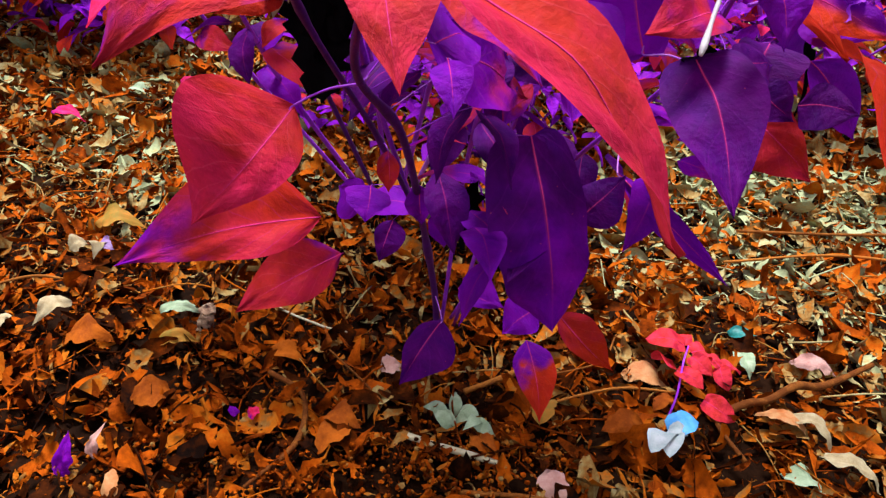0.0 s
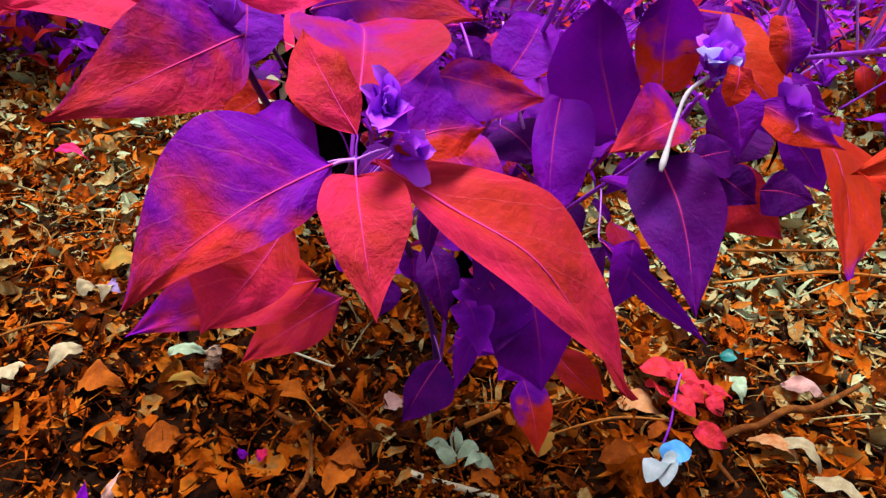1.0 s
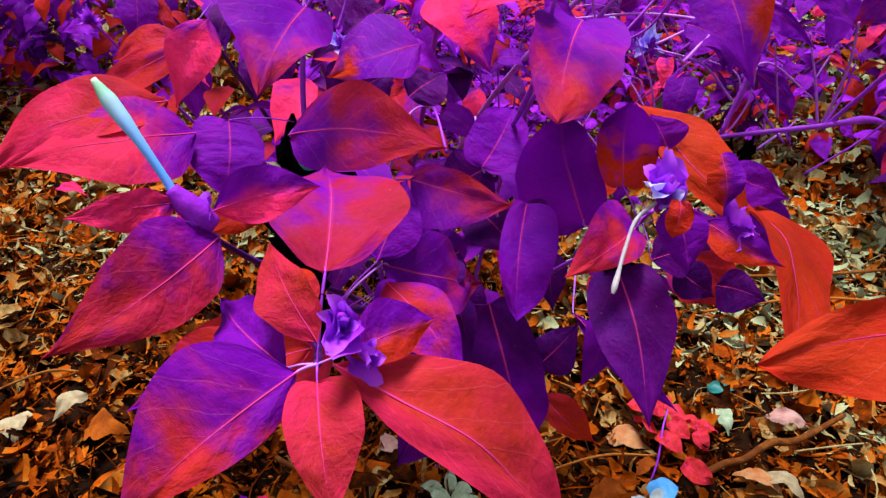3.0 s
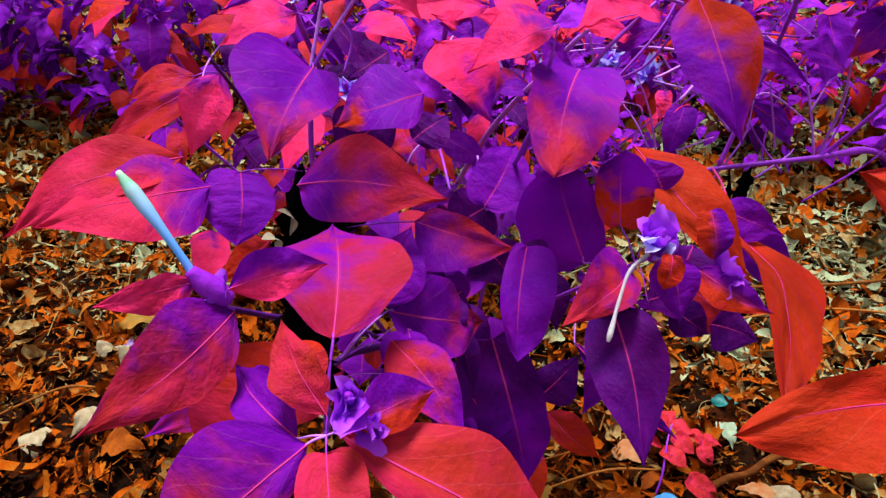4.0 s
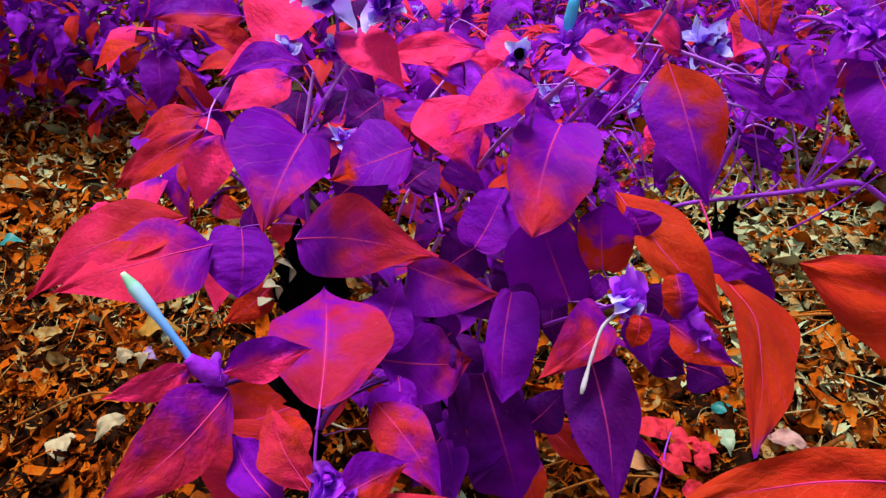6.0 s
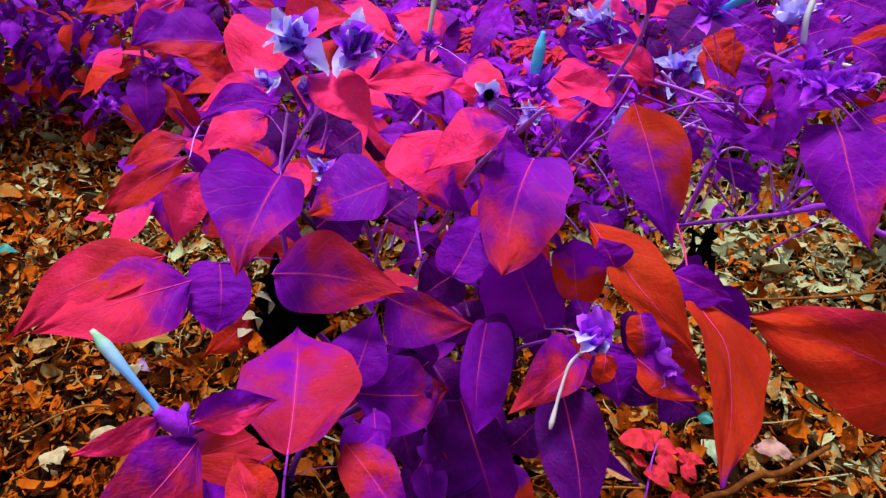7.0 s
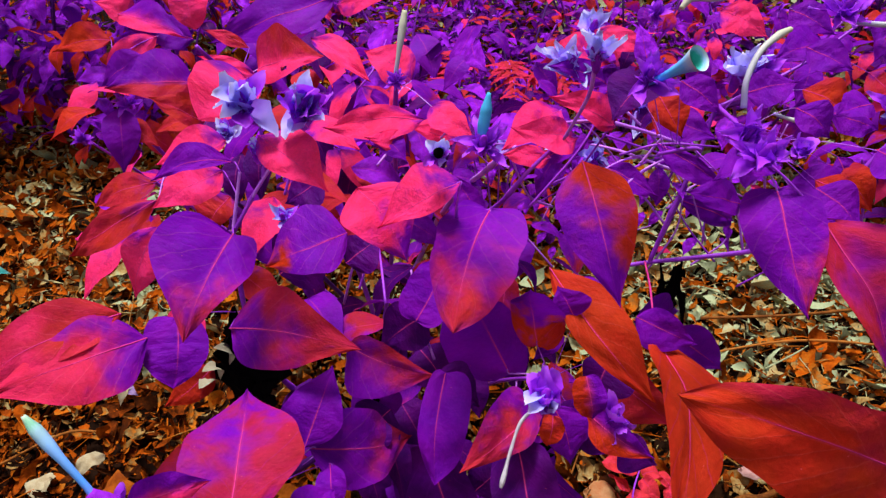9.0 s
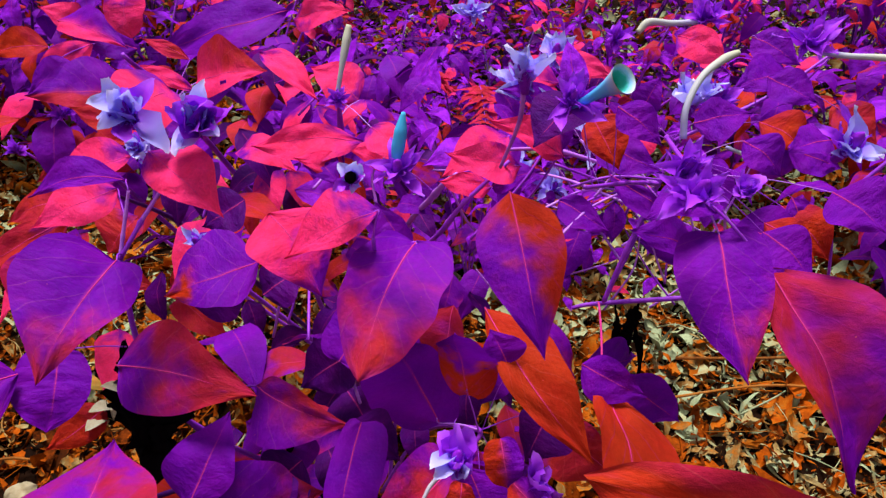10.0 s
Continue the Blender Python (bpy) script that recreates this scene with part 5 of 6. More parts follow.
bmesh.ops.create_icosphere(bm, subdivisions=2, radius=1.0)
for q in bm.verts:
    q.co *= 1 + 0.10 * noise.noise(q.co * 1.7)
bm.to_mesh(dark_ball)
bm.free()
part("seed", smooth(dark_ball), "withered_shade", plant, "black round seed in an open husk", plant.matrix_world.inverted() @ pose(0.1400, 0.4640, 0.6780) @ Matrix.Diagonal((0.0034, 0.0034, 0.0036, 1)))
flower_tube(side_plant, [(0.305, 0.440, 0.716), (0.305, 0.445, 0.729), (0.312, 0.455, 0.740), (0.323, 0.465, 0.745), (0.331, 0.470, 0.747)], [0.0017, 0.0016, 0.0016, 0.0017, 0.0022, 0.0014], "tube_cream", "long curved cream flower tube")
flower_tube(side_plant, [(0.365, 0.660, 0.710), (0.345, 0.655, 0.710), (0.327, 0.650, 0.712), (0.319, 0.645, 0.706)], [0.0022, 0.0022, 0.0024, 0.003, 0.002], "tube_cream", "drooping cream flower tube")
flower_tube(side_plant, [(0.439, 0.620, 0.701), (0.455, 0.615, 0.700), (0.469, 0.610, 0.701), (0.483, 0.600, 0.703)], [0.0021, 0.0021, 0.0021, 0.0024, 0.0024], "tube_cream", "long cream flower tube")
flower_tube(side_plant, [(0.348, 0.500, 0.684), (0.354, 0.490, 0.685), (0.361, 0.485, 0.685)], [0.0011, 0.0011, 0.0015, 0.001], "tube_cream", "pale flower tube among leaves")
STEMS.clear()
filler(side_plant, 70, (0.12, 0.62), (0.62, 0.92), (0.50, 0.64), (0.025, 0.055), 75, ["purple", "violet", "violet", "purple", "purple", "dark", "purple"])
filler(side_plant, 40, (0.44, 0.75), (0.50, 0.75), (0.60, 0.70), (0.035, 0.07), 76, ["purple", "violet", "purple", "purple_tip_red"])
filler(side_plant, 70, (0.20, 0.44), (0.60, 0.76), (0.47, 0.57), (0.010, 0.028), 78, ["violet", "purple", "violet", "pink", "purple"], ribs=False)
rng = random.Random(79)
for _ in range(18):
    a = Vector((rng.uniform(0.20, 0.42), rng.uniform(0.58, 0.74), rng.uniform(0.44, 0.52)))
    b = a + Vector((rng.uniform(-0.06, 0.07), rng.uniform(-0.03, 0.03), rng.uniform(0.02, 0.09)))
    stem(side_plant, [a, a.lerp(b, 0.5) + Vector((rng.gauss(0, 0.006), 0, rng.gauss(0, 0.006))), b], 0.0010, 0.0006, rng.choice(("stem", "stem_pale")), False)


# ---- the rest of the bed, farther off ----
def low_cover(count, xs, ys, seed):
    """Knee-high small leaves under the taller plants, too many to count."""
    r = random.Random(seed)
    tones = ["purple", "dark", "violet", "violet", "red", "purple", "purple", "dark"]
    unit = [(0.0, 0.02), (0.12, 0.6), (0.3, 1.0), (0.55, 0.85), (0.8, 0.4), (1.0, 0.0)]
    verts, faces, uvs, slots = [], [], [], []
    for i in range(count):
        x, y = r.uniform(*xs), r.uniform(*ys)
        h = r.uniform(0.03, 0.24) * (0.6 + 0.8 * (noise.noise((x * 4, y * 4, 7)) + 0.5))
        s = r.uniform(0.024, 0.055)
        m = pose(x, y, max(h, 0.02), 0, 0, 0) @ Matrix.Rotation(r.uniform(0, 6.3), 4, "Z") @ Matrix.Rotation(radians(r.uniform(-10, 60)), 4, "Y")
        k, tone = len(verts), r.randrange(len(tones))
        for u, w in unit:
            for v in (-1, 0, 1):
                verts.append(tuple(m @ Vector((u * s, v * w * s * 0.3, 0.12 * s * math.sin(3 * u) + 0.08 * s * v * v))))
                uvs.append((0.5 + 0.5 * v, u))
        for a in range(5):
            for e in (0, 1):
                q = k + a * 3 + e
                faces.append((q, q + 1, q + 4, q + 3))
                slots.append(tone)
    me = bpy.data.meshes.new("ground_cover")
    me.from_pydata(verts, [], faces)
    lay = me.uv_layers.new(name="UVMap")
    for lp in me.loops:
        lay.data[lp.index].uv = uvs[lp.vertex_index]
    for t in tones:
        me.materials.append(MATS[t])
    me.polygons.foreach_set("material_index", slots)
    return tagged(new("ground_cover", smooth(me)), "low cover of small dark purple leaves", "ground cover", "", "stuff")


low_cover(2000, (-0.32, 0.45), (1.22, 2.5), 600)
low_cover(700, (0.45, 1.1), (1.85, 2.5), 602)
low_cover(3000, (-1.8, 2.4), (2.45, 4.2), 601)


DIM = [FAR[3 * FAR_TONES.index(t) + k] for t in ("purple", "violet", "purple", "dark", "violet", "orange") for k in range(3)]

MID = [FAR[3 * FAR_TONES.index(t) + k] for t in ("purple", "violet", "violet", "purple_tip_red", "purple", "pink", "violet", "red") for k in range(3)]


def far_plant(x, y, height, spread, seed, shoots=6, nodes=5, leaf=0.085, near=False):
    r = random.Random(seed)
    ob = thing("flowering_plant", "purple and pink leafy plant in the shaded bed", "plant", "plants of the bed", (x, y, 0.0))
    for s in range(shoots):
        a = 2 * math.pi * s / shoots + r.uniform(-0.4, 0.4)
        out = spread * r.uniform(0.35, 1.0)
        top = Vector((math.cos(a) * out, math.sin(a) * out, height * r.uniform(0.7, 1.05)))
        pts = [Vector((0, 0, 0)), top * 0.45 + Vector((0, 0, height * 0.12)), top]
        part("stem", tube_mesh("stem", pts, [0.0045, 0.0035, 0.002], 6, 4), r.choice(("stem", "stem_dark")), ob)
        line = curve_points(pts, nodes)
        for i, p in enumerate(line[2:]):
            for k in (0, 1):
                az = a + math.pi * k + (math.pi / 2) * (i % 2) + r.uniform(-0.5, 0.5)
                size = leaf * r.uniform(0.65, 1.2) * (1 - 0.35 * i / (2 * nodes))
                m = Matrix.Translation(p) @ Matrix.Rotation(az, 4, "Z") @ Matrix.Rotation(radians(r.uniform(-5, 55)), 4, "Y") @ Matrix.Rotation(radians(r.gauss(0, 18)), 4, "X")
                m = m @ Matrix.Translation((0.02, 0, 0)) @ Matrix.Diagonal((size, size, size, 1))
                bl, rib = r.choice(DIM if x < -0.7 else MID if x < 0.3 else FAR)
                leaf_ob = part("leaf", bl, None, ob, "", m)
                if near:
                    part("midrib", rib, None, leaf_ob)
        if r.random() < 0.75 and y < 2.2:
            bract_cluster(ob, ob.matrix_world @ top, (r.uniform(-0.3, 0.3), r.uniform(-0.5, 0.2), 1), r.uniform(0.018, 0.03), seed * 31 + s, r.random() < 0.35, 6)
    return ob


far_plant(-1.22, 1.95, 0.62, 0.30, 1)
far_plant(-0.88, 2.10, 0.60, 0.28, 2)
bush = thing("leafy_bush", "dense dim purple bush behind the bed", "bush", "bushes behind the bed", (-1.25, 2.05, 0.0))
filler(bush, 420, (-2.3, -0.76), (1.82, 2.20), (0.02, 0.72), (0.05, 0.11), 81, ["purple", "violet", "purple", "violet", "orange", "violet"], ribs=False)
filler(bush, 380, (-1.75, -0.72), (1.66, 1.90), (0.05, 0.62), (0.05, 0.10), 83, ["purple", "violet", "violet", "purple", "violet", "orange"], ribs=False)
bush = thing("leafy_bush", "dense violet and purple bush with red leaves", "bush", "bushes behind the bed", (1.25, 1.75, 0.0))
filler(bush, 300, (0.95, 2.2), (1.50, 2.2), (0.04, 0.70), (0.08, 0.13), 82, ["purple", "dark", "violet", "violet", "orange", "purple"], ribs=False)
far_plant(-1.65, 1.75, 0.62, 0.32, 3)
far_plant(-1.45, 2.35, 0.72, 0.34, 4)
far_plant(-0.50, 2.05, 0.42, 0.26, 5)
far_plant(-0.12, 1.95, 0.34, 0.26, 6, 6, 5, 0.07)
far_plant(0.22, 1.85, 0.34, 0.24, 7, 6, 5, 0.065)
far_plant(0.52, 1.80, 0.42, 0.26, 8)
far_plant(0.80, 1.65, 0.50, 0.26, 9)
far_plant(1.08, 1.42, 0.55, 0.28, 10, 7, 5, 0.085, True)
far_plant(1.30, 1.15, 0.60, 0.30, 11, 7, 5, 0.085, True)
far_plant(0.98, 1.16, 0.62, 0.24, 12, 6, 5, 0.085, True)
far_plant(1.35, 1.85, 0.62, 0.32, 13)
far_plant(0.05, 2.45, 0.48, 0.32, 14)
far_plant(0.45, 2.40, 0.55, 0.32, 15)
far_plant(0.90, 2.25, 0.60, 0.32, 16)
far_plant(-0.45, 2.60, 0.60, 0.34, 17)
far_plant(-0.95, 2.70, 0.70, 0.36, 18)
far_plant(1.45, 2.50, 0.75, 0.38, 19)
far_plant(1.90, 1.90, 0.75, 0.38, 20)
far_plant(-2.05, 2.25, 0.75, 0.38, 21)
far_plant(0.20, 3.05, 0.70, 0.42, 22)
far_plant(0.85, 3.05, 0.75, 0.42, 23)
far_plant(-0.55, 3.20, 0.75, 0.42, 24)
far_plant(1.70, 3.20, 0.85, 0.45, 25)
far_plant(-1.45, 3.20, 0.85, 0.45, 26)
far_plant(2.30, 2.60, 0.85, 0.45, 27)
far_plant(-2.30, 3.00, 0.85, 0.45, 28)
far_plant(0.0, 3.8, 0.9, 0.5, 29)
far_plant(1.2, 3.9, 0.9, 0.5, 30)
far_plant(-1.2, 4.0, 0.9, 0.5, 31)

# ---- a fern in the shade behind ----
def pinna_mesh():
    rows = []
    for i in range(9):
        u = i / 8
        h = 0.13 * (1 - u) ** 0.7 * (1.0 if i % 2 else 0.55) + 0.004
        rows.append([(u, -h, 0.02 * math.sin(9 * u)), (u, 0.0, 0.05 * math.sin(3 * u)), (u, h, 0.02 * math.cos(9 * u))])
    return grid_mesh("pinna", rows, [[(0.0, i / 8), (0.5, i / 8), (1.0, i / 8)] for i in range(9)])


PINNA = pinna_mesh()
PINNA.materials.append(MATS["rose"])
fern = thing("fern", "small red-fronded fern in the shaded bed", "fern", "", (0.17, 1.24, 0.0))
for k, (dx, dy, top, reach) in enumerate(((-0.05, -0.10, 0.50, 0.10), (0.02, -0.13, 0.49, 0.12), (-0.11, -0.06, 0.46, 0.13), (0.08, -0.06, 0.45, 0.10))):
    foot, crown = Vector((0, 0, 0)), Vector((dx, dy, top))
    rib = [foot, crown * 0.55 + Vector((0, 0, 0.10)), crown, crown + Vector((dx, dy, 0)).normalized() * reach - Vector((0, 0, 0.045))]
    frond = part("frond", tube_mesh("frond", rib, [0.0022, 0.0016, 0.0010, 0.0004], 5, 6), "stem", fern)
    line_pts = curve_points(rib, 12)
    m = len(line_pts)
    for i in range(int(m * 0.52), m - 1):
        d = (line_pts[i + 1] - line_pts[i]).normalized()
        f = (i - m * 0.52) / (m * 0.48)
        size = 0.036 * math.sin(math.pi * (0.30 + 0.66 * f)) * (0.8 + 0.4 * abs(math.sin(7.3 * i + k)))
        for sgn in (-1, 1):
            a = math.atan2(d.y, d.x) + sgn * (1.10 + 0.22 * math.sin(3.7 * i + 2 * k))
            part("pinna", PINNA, None, frond, "", Matrix.Translation(line_pts[i]) @ Matrix.Rotation(a, 4, "Z") @ Matrix.Rotation(0.25 + 0.3 * math.sin(5.1 * i + sgn), 4, "Y") @ Matrix.Diagonal((size, size * 1.9, size, 1)))

# ---- things that lie on the litter ----


def fallen_leaf(name, label, at, length, width, turn, tone, tilt=(0, 0), curl=0.3, category="leaf", torn=0.16):
    """A dead or shed leaf on the litter, crumpled, with a torn edge."""
    me, rib = leaf_mesh(length, width * 0.5, width * 0.5, "ovate", curl, int(abs(at[0]) * 1000) + 7, 16, 4)
    seed = at[0] * 71.0 + at[1] * 37.0
    for q in me.vertices:
        u, v = q.co.x / length, q.co.y / width
        q.co.z += length * 0.10 * noise.noise((u * 3.2, v * 3.0, seed)) + length * 0.04 * noise.noise((u * 9, v * 7, seed + 5))
        q.co.y *= 1 + torn * 2.2 * noise.noise((u * 6.5, 1.7 if v > 0 else -1.7, seed + 9)) * min(1.0, abs(v) * 3)
        q.co.x += length * torn * 0.35 * noise.noise((v * 5, u * 2, seed + 3))
    ob = tagged(new(name, me), label, category)
    ob.data.materials.append(MATS[tone])
    ob.matrix_basis = pose(at[0], at[1], bank(at[0], at[1]) + at[2], tilt[0], tilt[1], turn)
    return ob


plain("bleached", (0.24, 0.17, 0.085), (0.42, 0.36, 0.22), 90, 0.8, 0.0012, 0.05)
plain("bleached_green", (0.17, 0.24, 0.13), (0.36, 0.44, 0.30), 70, 0.75, 0.0010, 0.05)
plain("bleached_pink", (0.30, 0.13, 0.11), (0.48, 0.29, 0.25), 70, 0.75, 0.0010, 0.05)
plain("olive", (0.16, 0.13, 0.015), (0.38, 0.13, 0.01), 70, 0.8)
plain("tan", (0.34, 0.08, 0.010), (0.42, 0.24, 0.10), 60, 0.7)
fallen_leaf("fallen_leaf", "white bleached round leaf on the litter", (-0.520, 0.655, 0.022), 0.050, 0.042, -70, "bleached", (10, 10))
fallen_leaf("fallen_leaf", "pale curled dry leaf on the litter", (-0.440, 0.690, 0.022), 0.055, 0.028, -120, "bleached", (-20, 0), 0.5)
fallen_leaf("fallen_leaf", "grey-white dry leaf on the litter", (-0.320, 0.690, 0.022), 0.060, 0.022, 8, "bleached_green", (15, 0))
fallen_leaf("fallen_leaf", "small violet leaf standing in litter", (-0.315, 0.435, 0.012), 0.050, 0.022, 80, "purple", (0, -55), 0.05)
fallen_leaf("fallen_leaf", "tan and pink dry leaf upright in litter", (-0.255, 0.440, 0.030), 0.055, 0.020, -60, "tan", (25, 35))
fallen_leaf("fallen_leaf", "pale pink narrow dry leaf in litter", (-0.285, 0.455, 0.020), 0.040, 0.012, 80, "bleached_pink", (0, -50))
fallen_leaf("fallen_leaf", "orange dry leaf with a green rim", (-0.500, 0.870, 0.025), 0.075, 0.045, 10, "olive", (10, 0), 0.4)
fallen_leaf("fallen_leaf", "olive-green dry leaf on the litter", (-0.300, 0.635, 0.020), 0.055, 0.026, 12, "olive", (12, 0))
fallen_leaf("fallen_leaf", "pink fallen leaf on the litter", (-0.800, 1.26, 0.03), 0.085, 0.030, -15, "pink", (15, 0))
fallen_leaf("fallen_leaf", "fresh lime-green fallen leaf", (-0.710, 1.42, 0.03), 0.055, 0.035, -20, "bleached_green", (10, 0))
fallen_leaf("fallen_leaf", "pale pink torn leaf on the litter", (0.525, 0.700, 0.022), 0.060, 0.026, -15, "bleached_pink", (10, 0))
fallen_leaf("fallen_leaf", "grey dry leaf with a torn edge", (0.195, 0.500, 0.020), 0.055, 0.032, -70, "bleached_pink", (10, 15))
fallen_leaf("fallen_leaf", "pale green dry leaf on the litter", (0.455, 0.525, 0.018), 0.055, 0.032, -20, "bleached_green", (-10, 5))
fallen_leaf("fallen_leaf", "white broad dry leaf on the litter", (0.505, 0.548, 0.022), 0.070, 0.028, -25, "bleached", (-8, 8))
fallen_leaf("fallen_leaf", "beige curled dry leaf on the litter", (0.48, 0.60, 0.022), 0.065, 0.028, -35, "bleached", (-8, 8), 0.5)
fallen_leaf("fallen_leaf", "greenish dry leaf near the stick", (0.462, 0.715, 0.020), 0.045, 0.026, -80, "bleached_green", (0, 5))
fallen_leaf("fallen_leaf", "brown speckled dead leaf on litter", (0.300, 0.662, 0.012), 0.065, 0.036, -15, "tan", (8, 0))
fallen_leaf("fallen_leaf", "teal scrap of leaf on the litter", (0.458, 0.752, 0.022), 0.040, 0.018, -10, "teal", (20, -10))
fallen_leaf("fallen_leaf", "teal scrap of leaf far in the litter", (-0.93, 1.12, 0.03), 0.05, 0.03, 20, "teal")
fallen_leaf("fallen_leaf", "pink curled petal on the litter", (-0.145, 0.530, 0.018), 0.020, 0.014, 30, "pink", (20, -20))
fallen_leaf("fallen_leaf", "violet small petal on the litter", (-0.160, 0.530, 0.018), 0.016, 0.012, 130, "purple", (20, -20))
fallen_leaf("fallen_leaf", "white curled leaf like a shell", (-0.505, 0.800, 0.025), 0.030, 0.028, 60, "bleached", (25, 0), 0.7)
fallen_leaf("fallen_leaf", "white curled leaf like a shell", (-0.475, 0.815, 0.025), 0.030, 0.026, -60, "bleached", (-25, 0), 0.7)

plain("brown_leaf", (0.16, 0.030, 0.002), (0.40, 0.095, 0.006), 45, 0.8, 0.0012, 0.08, rand=0.3)
plain("violet_grey", (0.14, 0.06, 0.22), (0.30, 0.20, 0.38), 60, 0.7)
for at, length, width, turn, tone, tilt, label in (
        ((-0.285, 0.535, 0.024), 0.055, 0.042, 20, "brown_leaf", (12, 10), "broad orange-brown dry leaf on the litter"),
        ((-0.052, 0.545, 0.022), 0.050, 0.034, -35, "brown_leaf", (10, -12), "broad orange-brown dry leaf on the litter"),
        ((-0.052, 0.485, 0.022), 0.055, 0.034, 60, "brown_leaf", (-12, 8), "curled brown dry leaf in the litter"),
        ((0.262, 0.560, 0.022), 0.060, 0.030, 8, "brown_leaf", (14, -6), "brown dry leaf beside the fallen flower"),
        ((0.110, 0.535, 0.020), 0.050, 0.024, -50, "brown_leaf", (-10, 12), "narrow brown dry leaf in the litter"),
        ((-0.415, 0.630, 0.024), 0.060, 0.044, 5, "brown_leaf", (8, 6), "broad orange dry leaf on the litter"),
        ((-0.088, 0.635, 0.030), 0.036, 0.014, 80, "brown_leaf", (70, -40), "upright sliver of brown leaf"),
        ((-0.008, 0.622, 0.020), 0.034, 0.026, 30, "bleached_pink", (10, 5), "pinkish grey leaf eaten to holes"),
        ((-0.470, 0.825, 0.024), 0.036, 0.022, -30, "violet_grey", (15, 0), "small violet-grey dead leaf"),
        ((0.452, 0.602, 0.024), 0.070, 0.026, -28, "tan", (-8, 6), "cream and orange dry leaf on the litter"),
        ((0.330, 0.600, 0.020), 0.045, 0.022, 40, "brown_leaf", (-14, 10), "curled brown dry leaf in the litter"),
        ((-0.150, 0.640, 0.020), 0.050, 0.026, -12, "brown_leaf", (12, 8), "brown dry leaf below the plant"),
        ((0.190, 0.560, 0.020), 0.052, 0.028, 70, "olive", (-16, 6), "olive-brown dry leaf below the plant")):
    fallen_leaf("fallen_leaf", label, at, length, width, turn, tone, tilt, 0.35, torn=0.22)

# coarse grit that shows where the litter is thin
grit_rng = random.Random(77)
ball = bmesh.new()
bmesh.ops.create_icosphere(ball, subdivisions=1, radius=1.0)
BALL_V = [v.co.copy() for v in ball.verts]
BALL_F = [tuple(v.index for v in f.verts) for f in ball.faces]
ball.free()
V, Fc = [], []
for _ in range(1500):
    x, y = grit_rng.gauss(-0.13, 0.13), grit_rng.gauss(0.42, 0.07)
    if grit_rng.random() < 0.30:
        x, y = grit_rng.gauss(0.09, 0.06), grit_rng.gauss(0.50, 0.03)
    r = grit_rng.uniform(0.0012, 0.0042)
    m = pose(x, y, bank(x, y) + grit_rng.uniform(0.010, 0.024), grit_rng.uniform(0, 360), grit_rng.uniform(0, 360), 0) @ Matrix.Diagonal((r, r * grit_rng.uniform(0.6, 1), r * grit_rng.uniform(0.4, 0.9), 1))
    k = len(V)
    V += [tuple(m @ (p * grit_rng.uniform(0.8, 1.15))) for p in BALL_V]
    Fc += [tuple(i + k for i in f) for f in BALL_F]
me = bpy.data.meshes.new("grit")
me.from_pydata(V, [], Fc)
me.materials.append(MATS["litter"])
tagged(new("grit", me), "coarse brown and pale grit among leaf scraps", "grit", "", "stuff")

# a heap of pale green shreds by the stick
shreds = thing("leaf_shreds", "small heap of pale green leaf shreds", "leaf scraps", "", (0.108, 0.545, 0.02))
for i in range(9):
    r = random.Random(i)
    me, _ = leaf_mesh(0.034, 0.008, 0.008, "lance", 0.4, 300 + i, 8, 2, False)
    part("shred", me, "bleached_green", shreds, "", pose(r.uniform(-0.03, 0.02), r.uniform(-0.012, 0.012), r.uniform(0, 0.012), r.uniform(-30, 30), r.uniform(-25, 25), r.uniform(0, 360)))

# the fallen white and blue flower
flower = thing("fallen_flower", "crumpled white flower with a blue lobe on litter", "flower", "", (0.340, 0.556, 0.02))
plain("petal_blue", (0.03, 0.22, 0.62), (0.12, 0.42, 0.78), 60, 0.5)
for i, (dx, dy, turn, size, tone) in enumerate(((-0.002, 0.002, 228, 0.043, "petal_white"), (0.0, 0.000, 252, 0.038, "petal_white"),
                                                (-0.004, 0.006, 12, 0.038, "petal_blue"), (-0.004, 0.004, 330, 0.022, "petal_white"))):
    me, _ = leaf_mesh(size, size * 0.40, size * 0.34, "broad", 0.4, 400 + i, 10, 3, False)
    part("petal", me, tone, flower, "", pose(dx, dy, 0.004 + 0.003 * i, 20, -15, turn))

# a seedling with small red lobed leaves
seedling = thing("seedling", "small seedling with bright red rounded leaves", "seedling", "", (0.343, 0.589, 0.0))
part("stem", tube_mesh("stem", [(0, 0, 0.0), (0.012, 0.02, 0.035), (0.022, 0.055, 0.06), (0.035, 0.085, 0.062)], [0.0016, 0.0014, 0.001], 6, 5), "stem", seedling)
for i, (x, y, z, turn, size) in enumerate(((0.03, 0.085, 0.062, 100, 0.040), (0.03, 0.085, 0.062, 170, 0.042), (0.036, 0.075, 0.060, 20, 0.034), (0.036, 0.07, 0.058, -60, 0.030),
                                           (0.01, 0.055, 0.05, 110, 0.036), (0.015, 0.05, 0.05, -40, 0.032), (0.075, 0.070, 0.045, 10, 0.030), (0.075, 0.070, 0.045, 130, 0.026),
                                           (0.075, 0.070, 0.045, -80, 0.028), (0.045, 0.020, 0.035, -35, 0.036))):
    me, rib = leaf_mesh(size * 1.15, size * 0.42, size * 0.36, "broad", 0.25, 500 + i, 12, 3)
    ob = part("leaf", me, "seedling_red", seedling, "", pose(x, y, z, 15 + 25 * math.sin(5 * i), 12 + 14 * math.cos(3 * i), turn))
    part("midrib", rib, "vein", ob)


